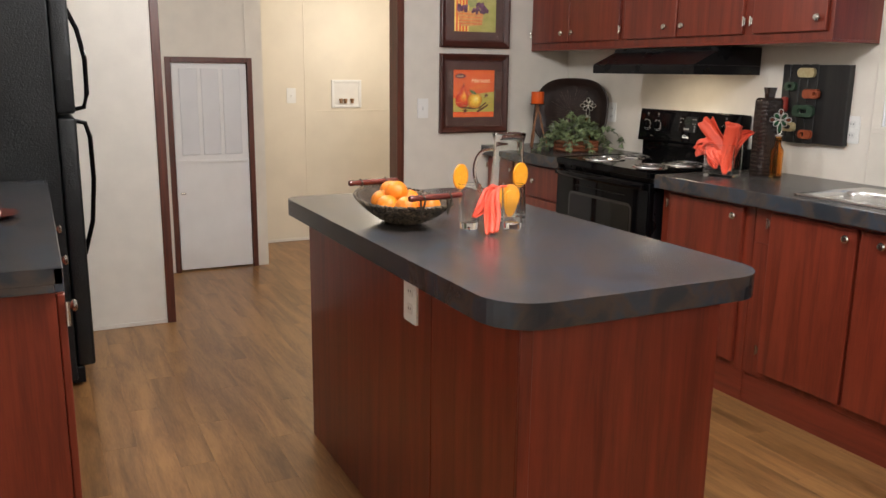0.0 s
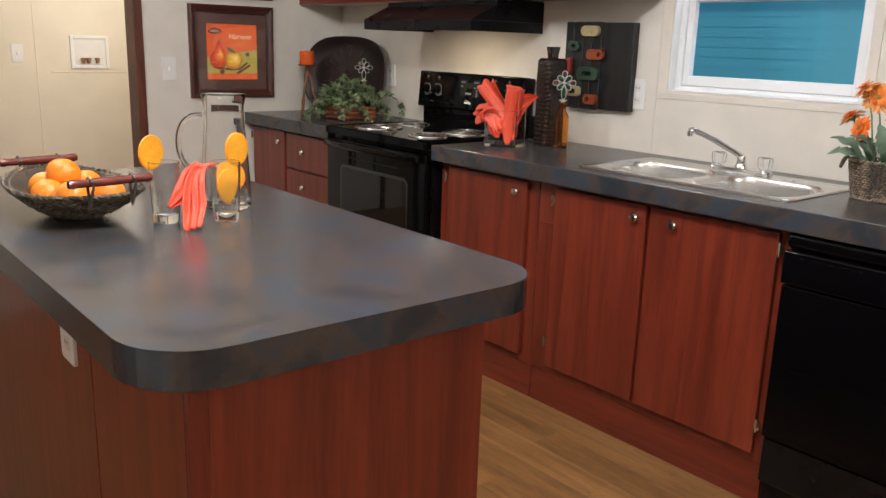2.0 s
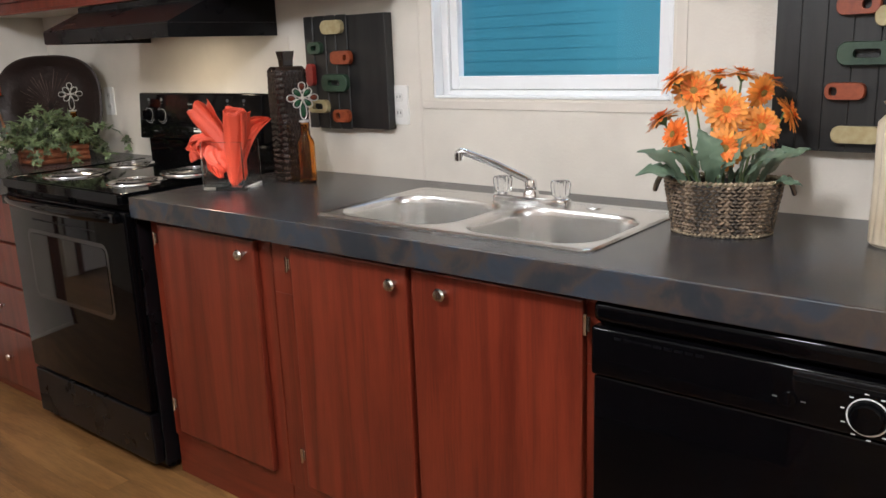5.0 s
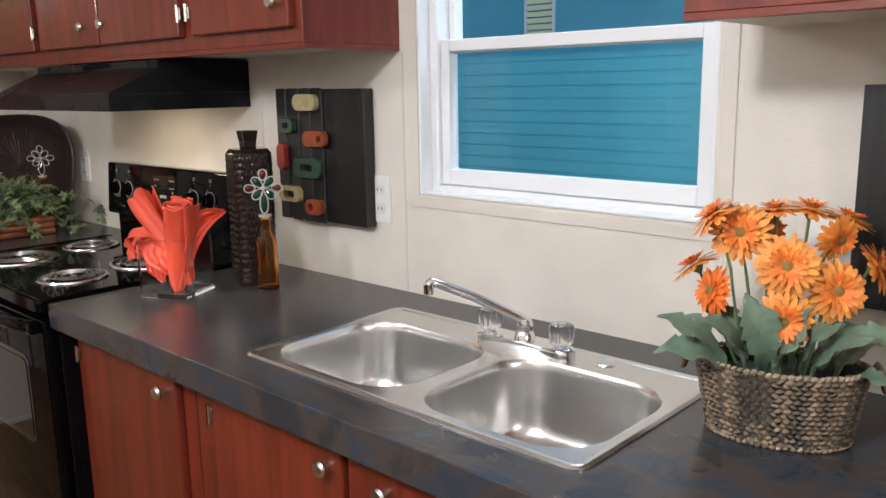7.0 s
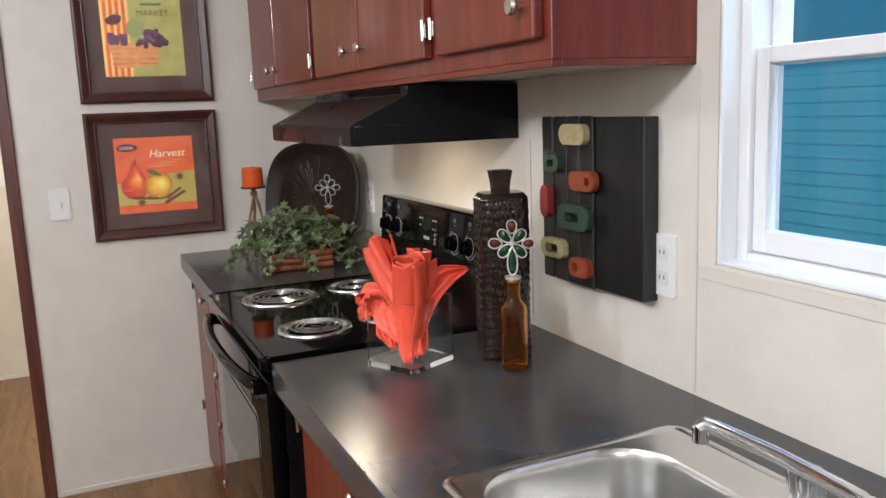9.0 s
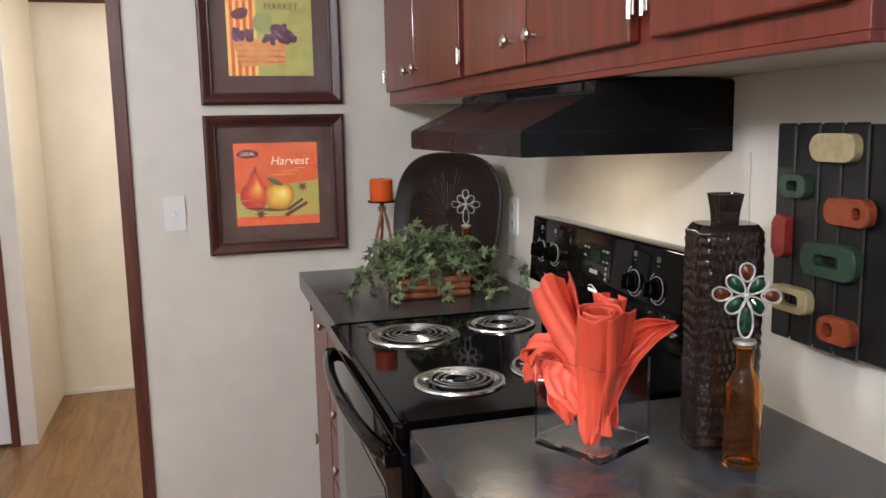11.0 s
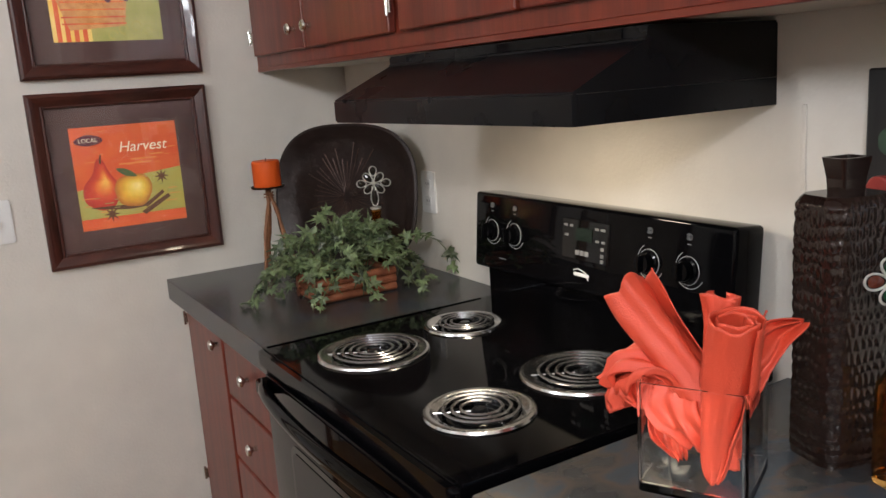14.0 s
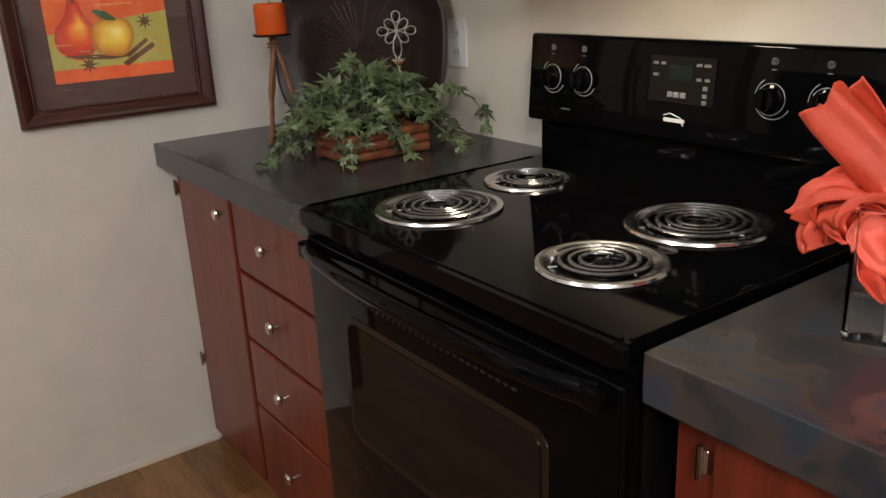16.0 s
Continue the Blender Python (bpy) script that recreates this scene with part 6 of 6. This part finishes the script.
# ---- two pale vases at the end of the counter ----
wv = thing("ribbed_vase", (2.945, 0.822, 0.914), "tall cream ribbed ceramic vase with worn edges", "vase")
bm = bmesh.new()
rows = []
for r, z in ((0.048, 0.0), (0.053, 0.006), (0.051, 0.06), (0.050, 0.14), (0.051, 0.215), (0.050, 0.232), (0.040, 0.245), (0.041, 0.262), (0.046, 0.268), (0.040, 0.268), (0.034, 0.245), (0.040, 0.20)):
    rib = 0.0022 if 0.01 < z < 0.235 and r > 0.045 else 0.0
    rows.append([bm.verts.new(((r + rib * math.cos(18 * a)) * math.cos(a), (r + rib * math.cos(18 * a)) * math.sin(a), z)) for a in [2 * math.pi * i / 108 for i in range(108)]])
for a, b in zip(rows, rows[1:]):
    for i in range(108):
        bm.faces.new((a[i], a[(i + 1) % 108], b[(i + 1) % 108], b[i]))
bm.faces.new(rows[0][::-1])
bm.faces.new(rows[-1])
part("body", bm, two_tone("aged_cream_glaze", (0.50, 0.40, 0.27), (0.74, 0.68, 0.56), 5, 0.3, 0.1), wv, "", True)
bv = thing("round_vase", (2.790, 0.702, 0.914), "round glazed ceramic vase in cream and tan", "vase")
prof = [(0, 0), (0.060, 0), (0.066, 0.005), (0.085, 0.025), (0.103, 0.060), (0.108, 0.090), (0.100, 0.122), (0.082, 0.150), (0.060, 0.170), (0.052, 0.182), (0.058, 0.200), (0.053, 0.200), (0.046, 0.182), (0.05, 0.16), (0, 0.155)]
fine = []
for i in range(1, len(prof) - 2):
    p0, p1, p2, p3 = [Vector(q) for q in prof[i - 1:i + 3]]
    for j in range(5):
        w = j / 5
        q = 0.5 * (2 * p1 + (p2 - p0) * w + (2 * p0 - 5 * p1 + 4 * p2 - p3) * w * w + (3 * p1 - p0 - 3 * p2 + p3) * w ** 3)
        fine.append((max(0.001, q.x), q.y))
part("body", lathe([(0, 0)] + fine[:26], 64), two_tone("tan_glaze", (0.36, 0.27, 0.10), (0.44, 0.35, 0.15), 6, 0.12), bv, "tan glazed lower half", True)
part("shoulder", lathe(fine[25:] + [(0.05, 0.16), (0, 0.155)], 64), two_tone("cream_glaze", (0.62, 0.56, 0.42), (0.72, 0.66, 0.54), 6, 0.12), bv, "cream glazed shoulder", True)

# ---- on the island ----
bw = thing("fruit_basket", (0.940, 2.082, 0.914), "dark woven boat-shaped basket with red wooden handles", "basket", rz=7)
NR = 15
ROPE_DARK = mat("dark_woven_rope", (0.095, 0.070, 0.045), 0.6, 0, 0.5, 180, 0.4, 60, island=0.85)
random.seed(11)
for j in range(NR):
    v = (j + 0.5) / NR
    ax, ay = 0.040 + 0.094 * v ** 0.7, 0.053 + 0.138 * v ** 0.7
    bm = bmesh.new()
    rope_ring(bm, ax, ay, 0.006 + 0.076 * v, 0.0047, int(28 + 42 * v), 0.5 if j % 2 else -0.5, 0.5 * (j % 2))
    for q in bm.verts:
        q.co.z += (0.35 * q.co.y ** 2 + 0.05 * q.co.y - 0.010) * v
    part("weave_course", bm, ROPE_DARK, bw, "", True)
bm = lathe([(0, 0.003), (0.30, 0.004), (0.62, 0.028), (0.82, 0.052), (1.0, 0.081), (0.96, 0.081), (0.78, 0.050), (0.3, 0.010), (0, 0.009)], 40, Matrix.Diagonal((0.123, 0.180, 1, 1)))
for q in bm.verts:
    q.co.z += (0.35 * q.co.y ** 2 + 0.05 * q.co.y - 0.012) * min(1, q.co.z / 0.08)
part("lining", bm, mat("dark_woven_lining", (0.055, 0.038, 0.024), 0.7, 0, 0.9, 130, 0.4, 60), bw, "", True)
HANDLE_RED = wood("red_stained_wood", (0.085, 0.014, 0.010), (0.16, 0.030, 0.020), (3, 12, 12), 0.25, 0.4)
for s in (-1, 1):
    hdl = part("handle", lathe([(0, -0.088), (0.008, -0.088), (0.010, -0.080), (0.0085, -0.070), (0.0095, -0.03), (0.0095, 0.03), (0.0085, 0.070), (0.010, 0.080), (0.008, 0.088), (0, 0.088)], 14, pose(0, s * 0.186, 0.104) @ pose(0, 0, 0, 0, 90, 0)), HANDLE_RED, bw, "red turned wooden handle", True)
    for x in (-0.045, 0.045):
        part("cord", tube([(x, s * 0.182, 0.066 + 0.018 * s), (x + 0.004, s * 0.194, 0.094), (x, s * 0.198, 0.107), (x - 0.003, s * 0.186, 0.115), (x, s * 0.175, 0.106), (x, s * 0.182, 0.066 + 0.018 * s)], 0.003, 6), ROPE_DARK, hdl)
PEEL = mat("orange_peel", (0.80, 0.23, 0.012), 0.42, 0, 0.35, 220, 0.06, 30)
FRUIT = ((0.046, -0.092, 0.060), (-0.060, -0.022, 0.056), (0.024, -0.022, 0.050), (-0.046, 0.054, 0.060), (0.042, 0.050, 0.058), (-0.014, 0.018, 0.092), (-0.028, -0.092, 0.060), (0.006, 0.112, 0.080))
for i, (x, y, z) in enumerate(FRUIT):
    o = thing("orange", (0.940 + x, 2.082 + y, 0.914 + z - 0.036), "ripe whole orange in a woven basket", "fruit", "oranges")
    q = lathe([(0, 0.001), (0.006, 0.0)] + [(0.0355 * math.sin(math.pi * k / 14), 0.036 - 0.035 * math.cos(math.pi * k / 14)) for k in range(2, 14)] + [(0.004, 0.0705), (0, 0.0695)], 26)
    part("peel", q, PEEL, o, "", True, pose(0, 0, 0, 0, 0, 40 * i))
    part("stem_scar", lathe([(0, 0.0712), (0.003, 0.0710), (0.0035, 0.0698)], 8), STALK, o)


def tumbler(x, y, label):
    t = thing("drinking_glass", (x, y, 0.9147), label, "glass", "drinking glasses")
    part("glass_body", lathe([(0, 0.001), (0.026, 0.0), (0.028, 0.003), (0.031, 0.06), (0.0335, 0.132), (0.0322, 0.133), (0.0295, 0.06), (0.0262, 0.020), (0, 0.017)], 32), CLEAR, t, "", True).visible_shadow = False


tumbler(1.082, 1.916, "clear tumbler garnished with an orange slice")
tumbler(1.198, 1.862, "clear tumbler garnished with an orange slice")
PITH = mat("slice_pith", (0.86, 0.44, 0.05), 0.4, 0, 0, 1, 0.05, 40)
RIND, PULP = mat("slice_rind", (0.82, 0.30, 0.015), 0.4), mat("slice_pulp", (0.85, 0.36, 0.02), 0.3, 0, 0.4, 180, 0.1, 60)
for x, y, z, rz in ((1.064, 1.940, 1.066, 28), (1.244, 1.898, 1.068, 24)):
    t = thing("orange_slice", (x, y, z - 0.034), "round orange slice on a glass rim", "fruit slice", "orange slices", rz=rz)
    part("rind", lathe([(0.0355, -0.003), (0.0375, -0.002), (0.0375, 0.002), (0.0355, 0.003), (0.0335, 0.003), (0.0335, -0.003), (0.0355, -0.003)], 32, pose(0, 0, 0.034, 90)), RIND, t, "", True)
    part("pith", prism([(0.0335 * math.cos(a * 0.2094), 0.0335 * math.sin(a * 0.2094)) for a in range(30)], -0.0022, 0.0022, 0, pose(0, 0, 0.034, 90)), PITH, t)
    for k in range(9):
        a = 2 * math.pi * k / 9
        out = [(0.003 * math.cos(a), 0.003 * math.sin(a))] + [(0.033 * math.cos(a + b), 0.033 * math.sin(a + b)) for b in (-0.335, -0.16, 0, 0.16, 0.335)]
        part("segment", prism(out, -0.0026, 0.0026, 0, pose(0, 0, 0.034, 90)), PULP, t)
pt = thing("glass_pitcher", (1.268, 2.010, 0.9147), "tall clear glass pitcher with a loop handle", "pitcher")
part("glass_body", lathe([(0, 0.001), (0.054, 0.0), (0.058, 0.004), (0.059, 0.02), (0.054, 0.12), (0.047, 0.20), (0.046, 0.240), (0.0515, 0.262), (0.0525, 0.268), (0.050, 0.271), (0.047, 0.267), (0.0430, 0.240), (0.0440, 0.20), (0.051, 0.12), (0.055, 0.022), (0, 0.018)], 48), CLEAR, pt, "", True).visible_shadow = False
part("handle", tube([(-0.046 - 0.052 * math.sin(a) ** 0.7, 0.020 + 0.021 * math.sin(a) ** 0.7, 0.154 + 0.066 * math.cos(a)) for a in [math.pi * i / 28 for i in range(29)]], 0.0062, 14), CLEAR, pt, "", True)
for x, y, z, rz in ((1.262, 1.985, 0.972, 15), (1.285, 2.025, 0.985, -30)):
    t = thing("orange_slice", (x, y, z - 0.034), "round orange slice inside a glass pitcher", "fruit slice", "orange slices", rz=rz)
    part("rind", lathe([(0.0355, -0.003), (0.0375, -0.002), (0.0375, 0.002), (0.0355, 0.003), (0.0335, 0.003), (0.0335, -0.003), (0.0355, -0.003)], 32, pose(0, 0, 0.034, 90)), RIND, t, "", True)
    part("pulp", prism([(0.0335 * math.cos(a * 0.2094), 0.0335 * math.sin(a * 0.2094)) for a in range(30)], -0.0025, 0.0025, 0, pose(0, 0, 0.034, 90)), PULP, t)


napkin("table_napkin", [drape([(0.046, 0.000, 0.126), (0.020, 0.008, 0.126), (-0.004, -0.010, 0.098), (-0.024, -0.048, 0.050), (-0.042, -0.080, 0.008)], (0.008, 0.014, 0.020, 0.024, 0.018), (0.85, -0.5, 0.12), 0.0075, 0.5),
                       drape([(0.022, 0.012, 0.124), (0.000, 0.016, 0.102), (-0.026, 0.006, 0.070), (-0.060, -0.004, 0.042)], (0.014, 0.022, 0.020, 0.003), (-0.6, 0.3, 0.72), 0.004, 2.0)], (1.132, 1.872, 0.914), "coral cloth napkin draped between drinking glasses")


# ---- floor planks, last ----
PW, PL = 0.118, 0.92
bm = box(-PW / 2 + 0.0001, PW / 2 - 0.0001, -PL / 2 + 0.0001, PL / 2 - 0.0001, -0.006, 0.0, 0.0003, 1)
finish(bm)
plank_mesh = bpy.data.meshes.new("plank")
bm.to_mesh(plank_mesh)
bm.free()
plank_mesh.materials.append(OAK)
rest = bmesh.new()
ix = 0
x = XL + PW / 2
while x < WX:
    y = YB + (0.37 * ix % 1.0) * PL - PL / 2
    while y < FY + PL / 2:
        if -0.2 < x < 2.75 and 0.0 < y < 6.0:
            o = new("plank", plank_mesh)
            o.location = (x, y, 0)
            o.parent = FLOOR
        else:
            box(x - PW / 2 + 0.0001, x + PW / 2 - 0.0001, max(YB, y - PL / 2 + 0.0001), min(FY, y + PL / 2 - 0.0001), -0.006, 0.0, bm=rest)
        y += PL
    x += PW
    ix += 1
tagged(part("plank_field", rest, OAK, FLOOR), kind="stuff")
